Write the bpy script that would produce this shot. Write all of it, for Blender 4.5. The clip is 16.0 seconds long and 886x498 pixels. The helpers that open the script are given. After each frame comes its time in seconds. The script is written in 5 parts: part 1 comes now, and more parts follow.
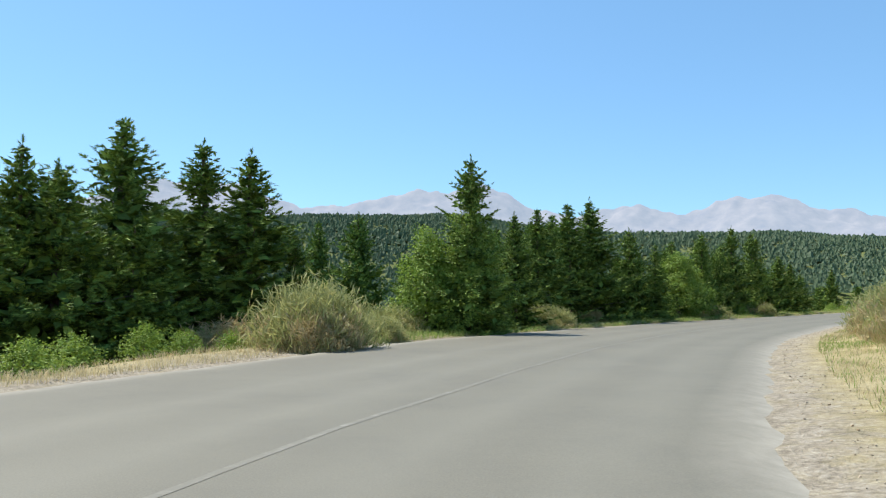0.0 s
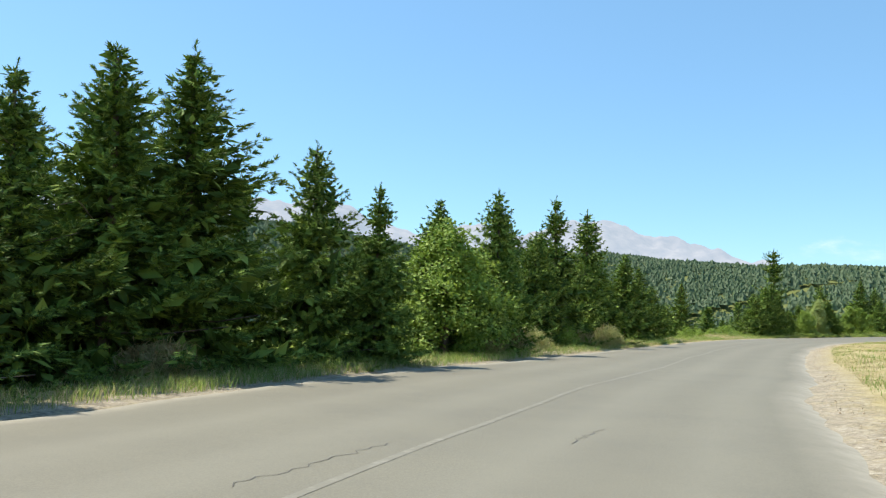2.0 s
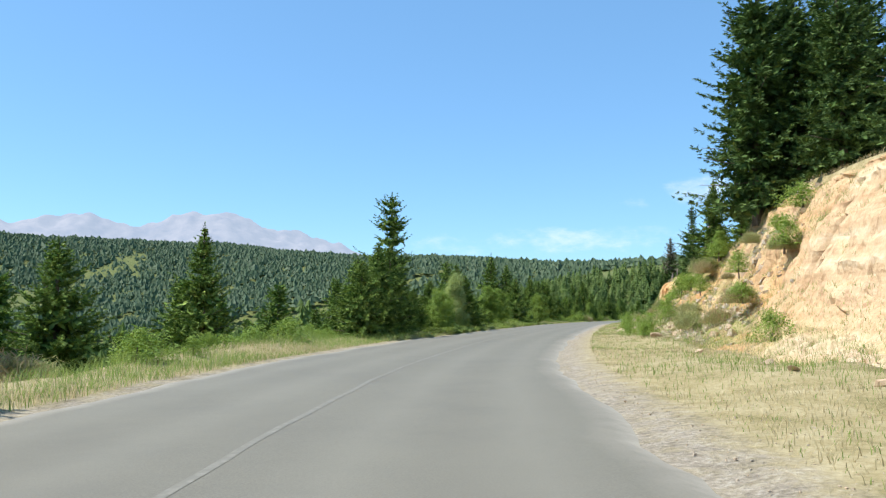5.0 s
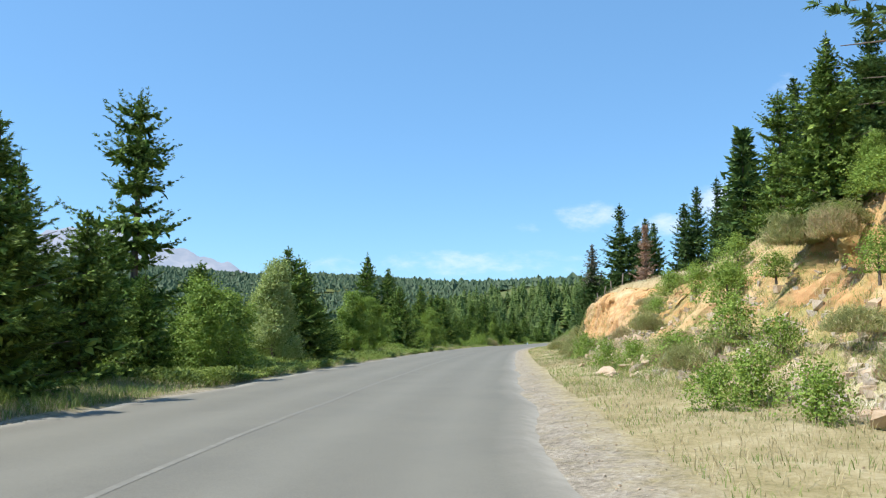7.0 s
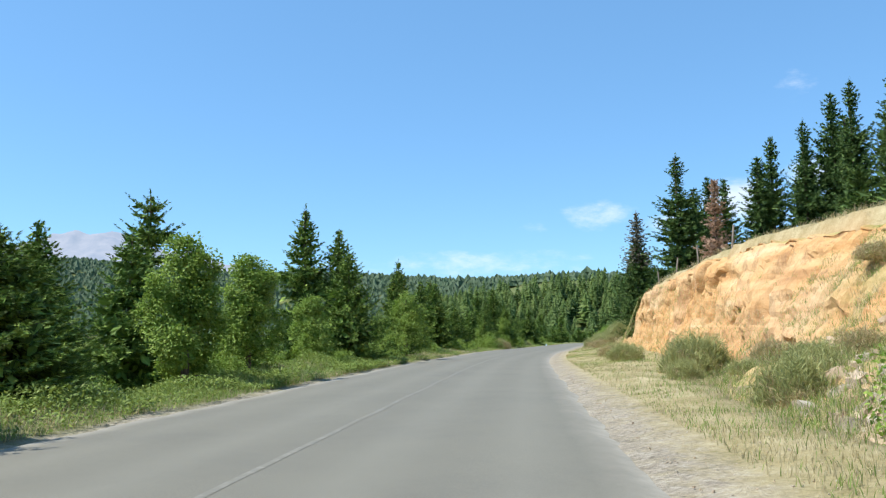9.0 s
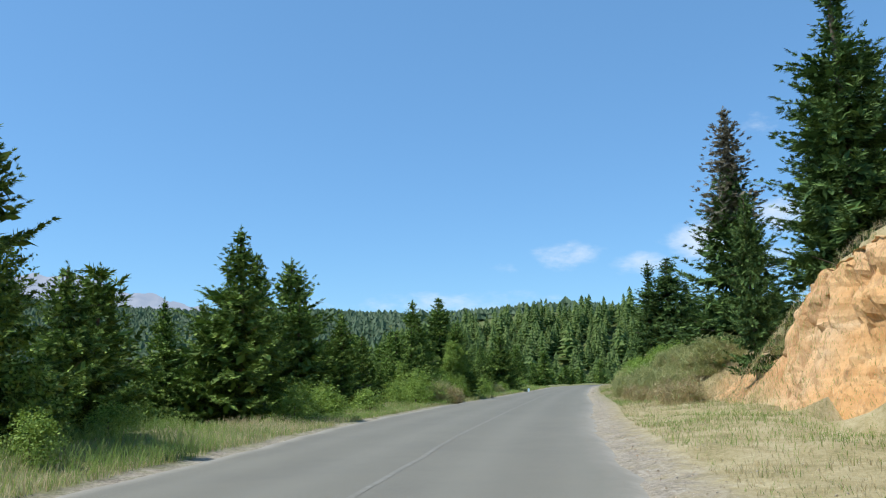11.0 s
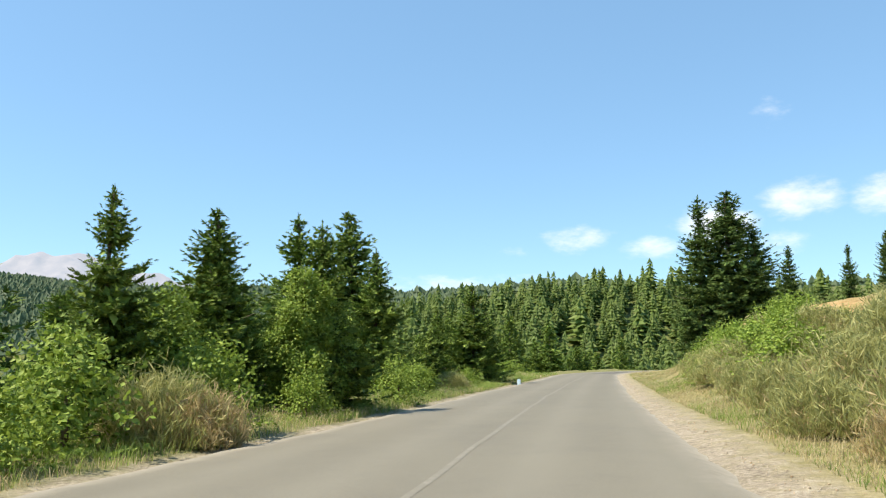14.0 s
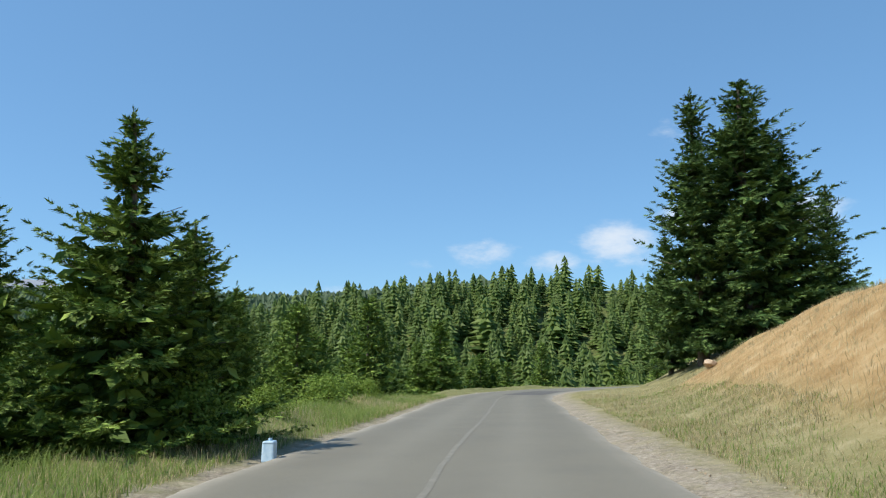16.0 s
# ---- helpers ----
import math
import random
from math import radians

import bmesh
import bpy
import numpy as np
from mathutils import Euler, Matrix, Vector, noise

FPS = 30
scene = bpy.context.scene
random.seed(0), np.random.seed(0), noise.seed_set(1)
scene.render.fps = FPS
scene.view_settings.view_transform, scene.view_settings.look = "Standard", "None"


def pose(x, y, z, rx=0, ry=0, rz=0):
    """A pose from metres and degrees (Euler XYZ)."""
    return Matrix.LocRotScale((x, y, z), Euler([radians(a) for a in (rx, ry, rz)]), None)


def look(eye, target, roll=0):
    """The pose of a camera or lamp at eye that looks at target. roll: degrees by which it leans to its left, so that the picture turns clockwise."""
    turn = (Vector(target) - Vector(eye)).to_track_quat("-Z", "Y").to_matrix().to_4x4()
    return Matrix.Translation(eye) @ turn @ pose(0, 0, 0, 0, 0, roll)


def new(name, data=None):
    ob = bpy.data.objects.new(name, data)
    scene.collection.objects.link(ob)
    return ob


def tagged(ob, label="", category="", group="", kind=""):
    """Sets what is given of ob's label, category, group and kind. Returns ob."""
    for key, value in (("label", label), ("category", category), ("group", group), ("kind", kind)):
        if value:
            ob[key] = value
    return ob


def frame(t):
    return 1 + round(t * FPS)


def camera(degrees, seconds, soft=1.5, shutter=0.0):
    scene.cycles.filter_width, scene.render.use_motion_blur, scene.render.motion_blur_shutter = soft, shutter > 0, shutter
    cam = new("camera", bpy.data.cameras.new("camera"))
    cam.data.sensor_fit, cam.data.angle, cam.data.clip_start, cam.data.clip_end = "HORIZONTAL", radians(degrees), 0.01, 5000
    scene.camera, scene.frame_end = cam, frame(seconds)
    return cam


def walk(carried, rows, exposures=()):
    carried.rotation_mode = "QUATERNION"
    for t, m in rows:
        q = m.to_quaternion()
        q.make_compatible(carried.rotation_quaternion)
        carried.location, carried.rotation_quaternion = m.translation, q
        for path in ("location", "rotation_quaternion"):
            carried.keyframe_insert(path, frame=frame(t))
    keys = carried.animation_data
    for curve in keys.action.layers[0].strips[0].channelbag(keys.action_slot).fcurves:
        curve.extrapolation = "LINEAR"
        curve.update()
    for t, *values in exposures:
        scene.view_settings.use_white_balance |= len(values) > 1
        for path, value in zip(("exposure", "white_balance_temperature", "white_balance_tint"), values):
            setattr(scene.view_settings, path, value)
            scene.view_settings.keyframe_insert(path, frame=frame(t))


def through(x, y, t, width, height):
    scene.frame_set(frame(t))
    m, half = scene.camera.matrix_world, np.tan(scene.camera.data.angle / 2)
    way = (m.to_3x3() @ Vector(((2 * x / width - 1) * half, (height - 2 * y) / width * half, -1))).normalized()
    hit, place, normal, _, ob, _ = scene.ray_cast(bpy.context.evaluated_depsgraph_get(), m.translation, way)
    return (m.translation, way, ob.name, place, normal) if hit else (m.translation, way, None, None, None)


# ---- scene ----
cam = camera(57.0, 16.0, soft=1.2)
PATH = [
    (0.0, pose(0.00, -0.00, 1.22, 93.50, -0.13, -0.00)),
    (0.5, pose(1.90, 6.74, 1.21, 92.78, 1.19, 0.87)),
    (1.0, pose(4.28, 13.35, 1.20, 94.89, 0.76, -2.69)),
    (1.5, pose(6.87, 19.86, 1.20, 94.37, -1.26, -6.67)),
    (2.0, pose(9.78, 26.30, 1.20, 94.67, -1.63, -11.04)),
    (2.5, pose(13.16, 32.65, 1.20, 93.94, -0.59, -18.87)),
    (3.0, pose(16.84, 38.99, 1.19, 92.92, 1.10, -25.98)),
    (3.5, pose(20.90, 45.11, 1.20, 93.29, 0.87, -29.84)),
    (4.0, pose(24.70, 51.23, 1.19, 94.13, -0.00, -32.17)),
    (4.5, pose(28.83, 57.12, 1.18, 94.38, 0.00, -34.52)),
    (5.0, pose(33.24, 62.79, 1.17, 94.63, 0.00, -36.88)),
    (5.5, pose(37.91, 68.26, 1.16, 94.88, 0.00, -39.23)),
    (6.0, pose(42.80, 73.55, 1.14, 95.13, 0.00, -41.58)),
    (6.5, pose(47.88, 78.69, 1.14, 95.37, 1.00, -43.93)),
    (7.0, pose(53.13, 83.69, 1.19, 96.19, -0.12, -44.33)),
    (7.5, pose(58.37, 88.63, 1.24, 95.36, -0.87, -45.34)),
    (8.0, pose(63.71, 93.65, 1.25, 95.18, -0.78, -43.80)),
    (8.5, pose(69.05, 98.58, 1.26, 95.00, -0.20, -43.91)),
    (9.0, pose(74.42, 103.46, 1.24, 96.23, 0.41, -43.75)),
    (9.2, pose(76.63, 105.44, 1.22, 96.52, 0.47, -43.91)),
    (9.6, pose(82.09, 110.23, 1.22, 96.78, 0.53, -44.10)),
    (10.0, pose(89.25, 116.35, 1.22, 97.40, 0.68, -44.55)),
    (10.4, pose(97.35, 123.26, 1.22, 98.17, 0.86, -45.09)),
    (10.8, pose(105.78, 130.26, 1.22, 98.85, 1.02, -45.57)),
    (11.1, pose(111.97, 135.13, 1.22, 99.16, 1.10, -45.79)),
    (11.3, pose(115.85, 138.07, 1.22, 99.23, 1.11, -45.84)),
    (11.5, pose(120.06, 141.26, 1.22, 100.91, 0.87, -45.10)),
    (12.0, pose(125.57, 145.41, 1.22, 99.72, 1.55, -46.53)),
    (12.5, pose(127.93, 147.13, 1.22, 99.69, 2.05, -47.72)),
    (13.0, pose(132.57, 150.45, 1.22, 100.33, 2.01, -49.54)),
    (13.5, pose(135.13, 152.28, 1.22, 98.53, 1.56, -49.72)),
    (14.0, pose(135.42, 152.49, 1.22, 97.91, 0.57, -45.17)),
    (14.5, pose(138.31, 154.58, 1.22, 97.13, 0.15, -46.64)),
    (15.0, pose(144.07, 158.76, 1.22, 97.81, -1.06, -49.64)),
    (15.5, pose(151.25, 163.94, 1.22, 97.11, -0.68, -49.78)),
    (16.0, pose(162.25, 171.68, 1.22, 98.70, 0.49, -51.80)),
]
walk(cam, PATH, exposures=[(0.0, 0.75, 6500, 8), (1.0, 0.87, 6800, 5), (2.0, 0.94, 6850, 6), (3.0, 0.86, 6900, 7), (4.0, 0.84, 6550, 8), (6.5, 0.75, 6150, 9), (9.2, 0.76, 6100, 8), (11.5, 0.45, 5950, 8), (12.2, 0.95, 6650, 9), (13.0, 0.95, 7350, 11), (13.6, 0.95, 7600, 12), (14.0, 1.0, 7300, 10), (14.5, 0.96, 7000, 9), (15.0, 0.82, 6500, 9), (15.5, 0.82, 6550, 9), (16.0, 0.45, 6350, 9)])

# ---- world, sun ----
SUN_AZ, SUN_EL = -57.0, 56.0
world = bpy.data.worlds.new("sky")
scene.world = world
world.use_nodes = True
wn, wl = world.node_tree.nodes, world.node_tree.links
wn.clear()


def wnode(kind, **props):
    n = wn.new(kind)
    for k, v in props.items():
        if k == "op":
            n.operation = v
        elif k == "a":
            n.inputs[0].default_value = v
        elif k == "b":
            n.inputs[1].default_value = v
        elif k == "c":
            n.inputs[2].default_value = v
    return n


sky = wn.new("ShaderNodeTexSky")
sky.sky_type = "NISHITA"
sky.sun_disc = False
sky.sun_elevation, sky.sun_rotation = radians(SUN_EL), radians(SUN_AZ)
sky.altitude, sky.air_density, sky.dust_density, sky.ozone_density = 900, 1.0, 0.6, 1.6
coord = wn.new("ShaderNodeTexCoord")
cloud_noise = wn.new("ShaderNodeTexNoise")
cloud_noise.inputs["Scale"].default_value = 26.0
cloud_noise.inputs["Detail"].default_value = 7.0
cloud_noise.inputs["Roughness"].default_value = 0.62
stretch = wn.new("ShaderNodeMapping")
stretch.inputs["Scale"].default_value = (1.0, 1.0, 2.4)
wl.new(coord.outputs["Generated"], stretch.inputs["Vector"])
wl.new(stretch.outputs["Vector"], cloud_noise.inputs["Vector"])
total = None
# small cumulus clouds: azimuth, elevation, half width, half height in degrees, strength
for az, el, wide, high, amount in ((54.6, 8.3, 2.4, 1.0, 0.55), (59.5, 7.6, 2.0, 0.9, 0.6), (64.0, 9.0, 2.6, 1.3, 0.8), (69.5, 10.2, 2.6, 1.3, 0.66), (66.0, 7.6, 5.0, 0.9, 0.42),
                                   (50.2, 7.6, 1.6, 0.5, 0.35), (46.0, 5.2, 9.0, 0.9, 0.46), (68.0, 16.0, 1.3, 1.0, 0.36), (38.0, 4.8, 6.0, 0.9, 0.36), (75.5, 10.0, 3.2, 1.4, 0.74)):
    a, e = radians(az), radians(el)
    right = Vector((math.cos(a), -math.sin(a), 0))
    up = Vector((-math.sin(e) * math.sin(a), -math.sin(e) * math.cos(a), math.cos(e)))
    ahead = Vector((math.cos(e) * math.sin(a), math.cos(e) * math.cos(a), math.sin(e)))
    parts = []
    for axis, size in ((right, wide), (up, high)):
        dot = wnode("ShaderNodeVectorMath", op="DOT_PRODUCT")
        wl.new(coord.outputs["Generated"], dot.inputs[0])
        dot.inputs[1].default_value = axis / math.sin(radians(size))
        sq = wnode("ShaderNodeMath", op="MULTIPLY")
        wl.new(dot.outputs["Value"], sq.inputs[0]), wl.new(dot.outputs["Value"], sq.inputs[1])
        parts.append(sq)
    front = wnode("ShaderNodeVectorMath", op="DOT_PRODUCT")
    wl.new(coord.outputs["Generated"], front.inputs[0])
    front.inputs[1].default_value = ahead
    facing = wnode("ShaderNodeMath", op="GREATER_THAN", b=0.5)
    wl.new(front.outputs["Value"], facing.inputs[0])
    add = wnode("ShaderNodeMath", op="ADD")
    wl.new(parts[0].outputs[0], add.inputs[0]), wl.new(parts[1].outputs[0], add.inputs[1])
    fall = wnode("ShaderNodeMath", op="MULTIPLY_ADD", b=-0.5, c=1.0)
    wl.new(add.outputs[0], fall.inputs[0])
    pos = wnode("ShaderNodeMath", op="MAXIMUM", b=0.0)
    wl.new(fall.outputs[0], pos.inputs[0])
    m1 = wnode("ShaderNodeMath", op="MULTIPLY", b=amount)
    wl.new(pos.outputs[0], m1.inputs[0])
    m2 = wnode("ShaderNodeMath", op="MULTIPLY")
    wl.new(m1.outputs[0], m2.inputs[0]), wl.new(facing.outputs[0], m2.inputs[1])
    if total is None:
        total = m2
    else:
        mx = wnode("ShaderNodeMath", op="MAXIMUM")
        wl.new(total.outputs[0], mx.inputs[0]), wl.new(m2.outputs[0], mx.inputs[1])
        total = mx
ramp = wn.new("ShaderNodeMapRange")
ramp.interpolation_type = "SMOOTHSTEP"
ramp.inputs["From Min"].default_value, ramp.inputs["From Max"].default_value = 0.72, 1.42
both = wnode("ShaderNodeMath", op="ADD")
wl.new(total.outputs[0], both.inputs[0]), wl.new(cloud_noise.outputs["Fac"], both.inputs[1])
wl.new(both.outputs[0], ramp.inputs["Value"])
gate = wnode("ShaderNodeMath", op="MULTIPLY")
near0 = wnode("ShaderNodeMath", op="MULTIPLY", b=6.0)
near0.use_clamp = True
wl.new(total.outputs[0], near0.inputs[0])
wl.new(ramp.outputs["Result"], gate.inputs[0]), wl.new(near0.outputs[0], gate.inputs[1])
soft_gate = wnode("ShaderNodeMath", op="MULTIPLY", b=0.8)
wl.new(gate.outputs[0], soft_gate.inputs[0])
tint = wn.new("ShaderNodeMix")
tint.data_type = "RGBA"
tint.blend_type = "MULTIPLY"
tint.inputs["Factor"].default_value = 1.0
tint.inputs["B"].default_value = (0.78, 1.0, 1.10, 1)
wl.new(sky.outputs["Color"], tint.inputs["A"])
mixc = wn.new("ShaderNodeMix")
mixc.data_type = "RGBA"
mixc.inputs["B"].default_value = (5.6, 5.9, 6.3, 1)
wl.new(soft_gate.outputs[0], mixc.inputs["Factor"])
even = wn.new("ShaderNodeMix")
even.data_type = "RGBA"
even.inputs["Factor"].default_value = 0.4
even.inputs["B"].default_value = (1.35, 2.80, 4.75, 1)
wl.new(tint.outputs["Result"], even.inputs["A"])
wl.new(even.outputs["Result"], mixc.inputs["A"])
bg = wn.new("ShaderNodeBackground")
bg.inputs["Strength"].default_value = 0.11
wl.new(mixc.outputs["Result"], bg.inputs["Color"])
wout = wn.new("ShaderNodeOutputWorld")
wl.new(bg.outputs["Background"], wout.inputs["Surface"])

sun_data = bpy.data.lights.new("sun", "SUN")
sun_data.energy, sun_data.angle, sun_data.color = 4.1, radians(0.55), (1.0, 0.94, 0.84)
sun = new("sun", sun_data)
sun_way = Vector((math.sin(radians(SUN_AZ)) * math.cos(radians(SUN_EL)), math.cos(radians(SUN_AZ)) * math.cos(radians(SUN_EL)), math.sin(radians(SUN_EL))))
sun.matrix_world = look(sun_way * 100, (0, 0, 0))


# ---- materials ----
def material(name, rough=0.85, spec=0.3):
    m = bpy.data.materials.new(name)
    m.use_nodes = True
    n, l = m.node_tree.nodes, m.node_tree.links
    b = n["Principled BSDF"]
    b.inputs["Roughness"].default_value = rough
    b.inputs["Specular IOR Level"].default_value = spec
    return m, n, l, b


def noise_tex(n, l, scale, detail=5.0, rough=0.6, coords="Object", stretch=None):
    c = n.new("ShaderNodeTexCoord") if coords != "World" else n.new("ShaderNodeNewGeometry")
    out = c.outputs[coords] if coords != "World" else c.outputs["Position"]
    if stretch:
        mp = n.new("ShaderNodeMapping")
        mp.inputs["Scale"].default_value = stretch
        l.new(out, mp.inputs["Vector"])
        out = mp.outputs["Vector"]
    t = n.new("ShaderNodeTexNoise")
    t.inputs["Scale"].default_value, t.inputs["Detail"].default_value, t.inputs["Roughness"].default_value = scale, detail, rough
    l.new(out, t.inputs["Vector"])
    return t.outputs["Fac"]


def ramp_node(n, l, fac, stops):
    r = n.new("ShaderNodeValToRGB")
    e = r.color_ramp.elements
    e[0].position, e[0].color = stops[0][0], (*stops[0][1], 1)
    e[1].position, e[1].color = stops[-1][0], (*stops[-1][1], 1)
    for p, c in stops[1:-1]:
        e.new(p).color = (*c, 1)
    l.new(fac, r.inputs["Fac"])
    return r.outputs["Color"]


def mix_node(n, l, fac, a, b, mode="MIX"):
    m = n.new("ShaderNodeMix")
    m.data_type, m.blend_type = "RGBA", mode
    for socket, v in (("Factor", fac), ("A", a), ("B", b)):
        if isinstance(v, (int, float)):
            m.inputs[socket].default_value = v
        elif isinstance(v, tuple):
            m.inputs[socket].default_value = (*v, 1)
        else:
            l.new(v, m.inputs[socket])
    return m.outputs["Result"]


def math_node(n, l, op, a, b=0.5):
    m = n.new("ShaderNodeMath")
    m.operation = op
    m.use_clamp = True
    for i, v in enumerate((a, b)):
        if isinstance(v, (int, float)):
            m.inputs[i].default_value = v
        else:
            l.new(v, m.inputs[i])
    return m.outputs[0]


def bump_node(n, l, b, height, strength=0.5, distance=0.05):
    bp = n.new("ShaderNodeBump")
    bp.inputs["Strength"].default_value, bp.inputs["Distance"].default_value = strength, distance
    l.new(height, bp.inputs["Height"])
    l.new(bp.outputs["Normal"], b.inputs["Normal"])


def foliage(name, dark, mid, light, through=0.3, wood=False, deep=False):
    """Leaves or needles: three tones spread over the clumps, a little light let through; deep: more clumps in the dark
    tone, crown shade put into the colour.
    """
    m, n, l, b = material(name, 0.6, 0.10 if deep else 0.25)
    geo, info = n.new("ShaderNodeNewGeometry"), n.new("ShaderNodeObjectInfo")
    if wood:
        spread = noise_tex(n, l, 0.30, 4, 0.75, "World", (1, 1, 0.35))
        col = ramp_node(n, l, spread, ((0.34, dark), (0.52, mid), (0.68, light)))
    else:
        col = ramp_node(n, l, geo.outputs["Random Per Island"], ((0.0, dark), (0.28, dark), (0.66, mid), (1.0, light)) if deep else ((0.0, dark), (0.55, mid), (1.0, light)))
    col = mix_node(n, l, math_node(n, l, "MULTIPLY", info.outputs["Random"], 0.35), col, mid)
    big = noise_tex(n, l, 0.7, 3, coords="World")
    col = mix_node(n, l, math_node(n, l, "MULTIPLY", big, 0.25 if deep else 0.5), col, light)
    l.new(col, b.inputs["Base Color"])
    tr = n.new("ShaderNodeBsdfTranslucent")
    l.new(col, tr.inputs["Color"])
    mx = n.new("ShaderNodeMixShader")
    mx.inputs["Fac"].default_value = through
    l.new(b.outputs["BSDF"], mx.inputs[1]), l.new(tr.outputs["BSDF"], mx.inputs[2])
    l.new(mx.outputs["Shader"], n["Material Output"].inputs["Surface"])
    return m


FIR = foliage("fir_needles", (0.030, 0.060, 0.014), (0.125, 0.210, 0.040), (0.34, 0.435, 0.095), 0.05, deep=True)
FIR_BLUE = foliage("pine_needles", (0.024, 0.048, 0.016), (0.074, 0.138, 0.037), (0.200, 0.280, 0.078), 0.05, deep=True)
FIR_LIGHT = foliage("broadleaf_leaves", (0.082, 0.155, 0.021), (0.190, 0.295, 0.041), (0.32, 0.415, 0.083), 0.30)
WEED_LEAVES = foliage("weed_leaves", (0.060, 0.115, 0.018), (0.150, 0.225, 0.036), (0.29, 0.34, 0.075), 0.25)
IVY = foliage("climber_leaves", (0.14, 0.21, 0.045), (0.30, 0.385, 0.10), (0.52, 0.57, 0.24), 0.3)
FIR_DEAD = foliage("dead_needles", (0.25, 0.14, 0.085), (0.38, 0.24, 0.155), (0.48, 0.34, 0.24), 0.2)
FIR_GREY = foliage("grey_dry_needles", (0.10, 0.09, 0.06), (0.18, 0.16, 0.11), (0.25, 0.23, 0.16), 0.2)
# paler, bluer greens than the nearer wood: aerial haze put into the colour
FAR_FOREST = foliage("haze_tinted_forest_needles", (0.088, 0.138, 0.076), (0.125, 0.186, 0.100), (0.170, 0.238, 0.124), 0.45, True)
FOREST = foliage("far_forest_needles", (0.070, 0.122, 0.030), (0.145, 0.218, 0.056), (0.240, 0.310, 0.085), 0.42, True)
BROOM = foliage("broom_stems", (0.16, 0.205, 0.065), (0.31, 0.335, 0.12), (0.49, 0.47, 0.21), 0.4)
BROOM_DRY = foliage("dry_broom_stems", (0.27, 0.20, 0.095), (0.42, 0.33, 0.165), (0.56, 0.46, 0.26), 0.35)
STRAW = foliage("dry_grass_blades", (0.33, 0.27, 0.135), (0.45, 0.375, 0.205), (0.57, 0.49, 0.30), 0.45)
GREENGRASS = foliage("green_weed_blades", (0.10, 0.19, 0.032), (0.19, 0.295, 0.06), (0.33, 0.375, 0.115), 0.5)

BARK, n, l, b = material("bark", 0.9, 0.2)
f = noise_tex(n, l, 9, 6, stretch=(1, 1, 0.25))
l.new(ramp_node(n, l, f, ((0.25, (0.07, 0.05, 0.035)), (0.55, (0.17, 0.13, 0.10)), (0.8, (0.30, 0.25, 0.20)))), b.inputs["Base Color"])
bump_node(n, l, b, f, 0.7, 0.03)

ASPHALT, n, l, b = material("worn_asphalt", 0.75, 0.35)
fine = noise_tex(n, l, 60, 4, 0.7, "World")
patch = noise_tex(n, l, 0.25, 4, 0.55, "World")
att = n.new("ShaderNodeAttribute")
att.attribute_name = "lane"
grain = ramp_node(n, l, fine, ((0.3, (0.137, 0.126, 0.096)), (0.7, (0.214, 0.199, 0.154))))
tone = mix_node(n, l, math_node(n, l, "MULTIPLY", patch, 0.5), grain, (0.132, 0.122, 0.094))
blotch = noise_tex(n, l, 0.45, 8, 0.72, "World")
tone = mix_node(n, l, 1.0, tone, ramp_node(n, l, blotch, ((0.36, (0.90, 0.90, 0.91)), (0.50, (0.98, 0.98, 0.98)), (0.66, (1.03, 1.03, 1.02)))), "MULTIPLY")
worn = mix_node(n, l, math_node(n, l, "MULTIPLY", att.outputs["Fac"], 0.28), tone, (0.236, 0.222, 0.176))
dusty = n.new("ShaderNodeAttribute")
dusty.attribute_name = "edge"
edge_noise = math_node(n, l, "MULTIPLY", dusty.outputs["Fac"], noise_tex(n, l, 3.0, 5, 0.7, "World"))
worn = mix_node(n, l, math_node(n, l, "MULTIPLY", edge_noise, 1.3), worn, (0.42, 0.38, 0.31))
l.new(worn, b.inputs["Base Color"])
bump_node(n, l, b, fine, 0.25, 0.006)

PAINT, n, l, b = material("worn_road_paint", 0.7, 0.3)
f = noise_tex(n, l, 5, 6, 0.75, "World")
l.new(ramp_node(n, l, f, ((0.48, (0.182, 0.170, 0.136)), (0.60, (0.222, 0.208, 0.170)), (0.76, (0.31, 0.295, 0.25)))), b.inputs["Base Color"])

# dark colour for the cracks and for the painted tree shadow at the bend
TAR_AND_SHADOW, n, l, b = material("crack_tar_and_shadow", 0.8, 0.3)
l.new(ramp_node(n, l, noise_tex(n, l, 20, 3, coords="World"), ((0.3, (0.085, 0.08, 0.07)), (0.7, (0.13, 0.122, 0.108)))), b.inputs["Base Color"])

GROUND, n, l, b = material("dry_ground", 0.95, 0.15)
cover = n.new("ShaderNodeAttribute")
cover.attribute_name = "cover"
sep = n.new("ShaderNodeSeparateColor")
l.new(cover.outputs["Color"], sep.inputs["Color"])
f1, f2 = noise_tex(n, l, 1.1, 6, 0.65, "World"), noise_tex(n, l, 14, 5, 0.7, "World")
grass = ramp_node(n, l, mix_node(n, l, 0.4, f1, f2), ((0.34, (0.20, 0.175, 0.075)), (0.48, (0.345, 0.285, 0.145)), (0.66, (0.49, 0.415, 0.255))))
gravel = ramp_node(n, l, mix_node(n, l, 0.35, f2, noise_tex(n, l, 2.2, 6, 0.7, "World")), ((0.36, (0.10, 0.085, 0.065)), (0.5, (0.27, 0.235, 0.185)), (0.64, (0.46, 0.42, 0.35))))
gravel = mix_node(n, l, math_node(n, l, "MULTIPLY", f1, 0.45), gravel, (0.42, 0.35, 0.25))
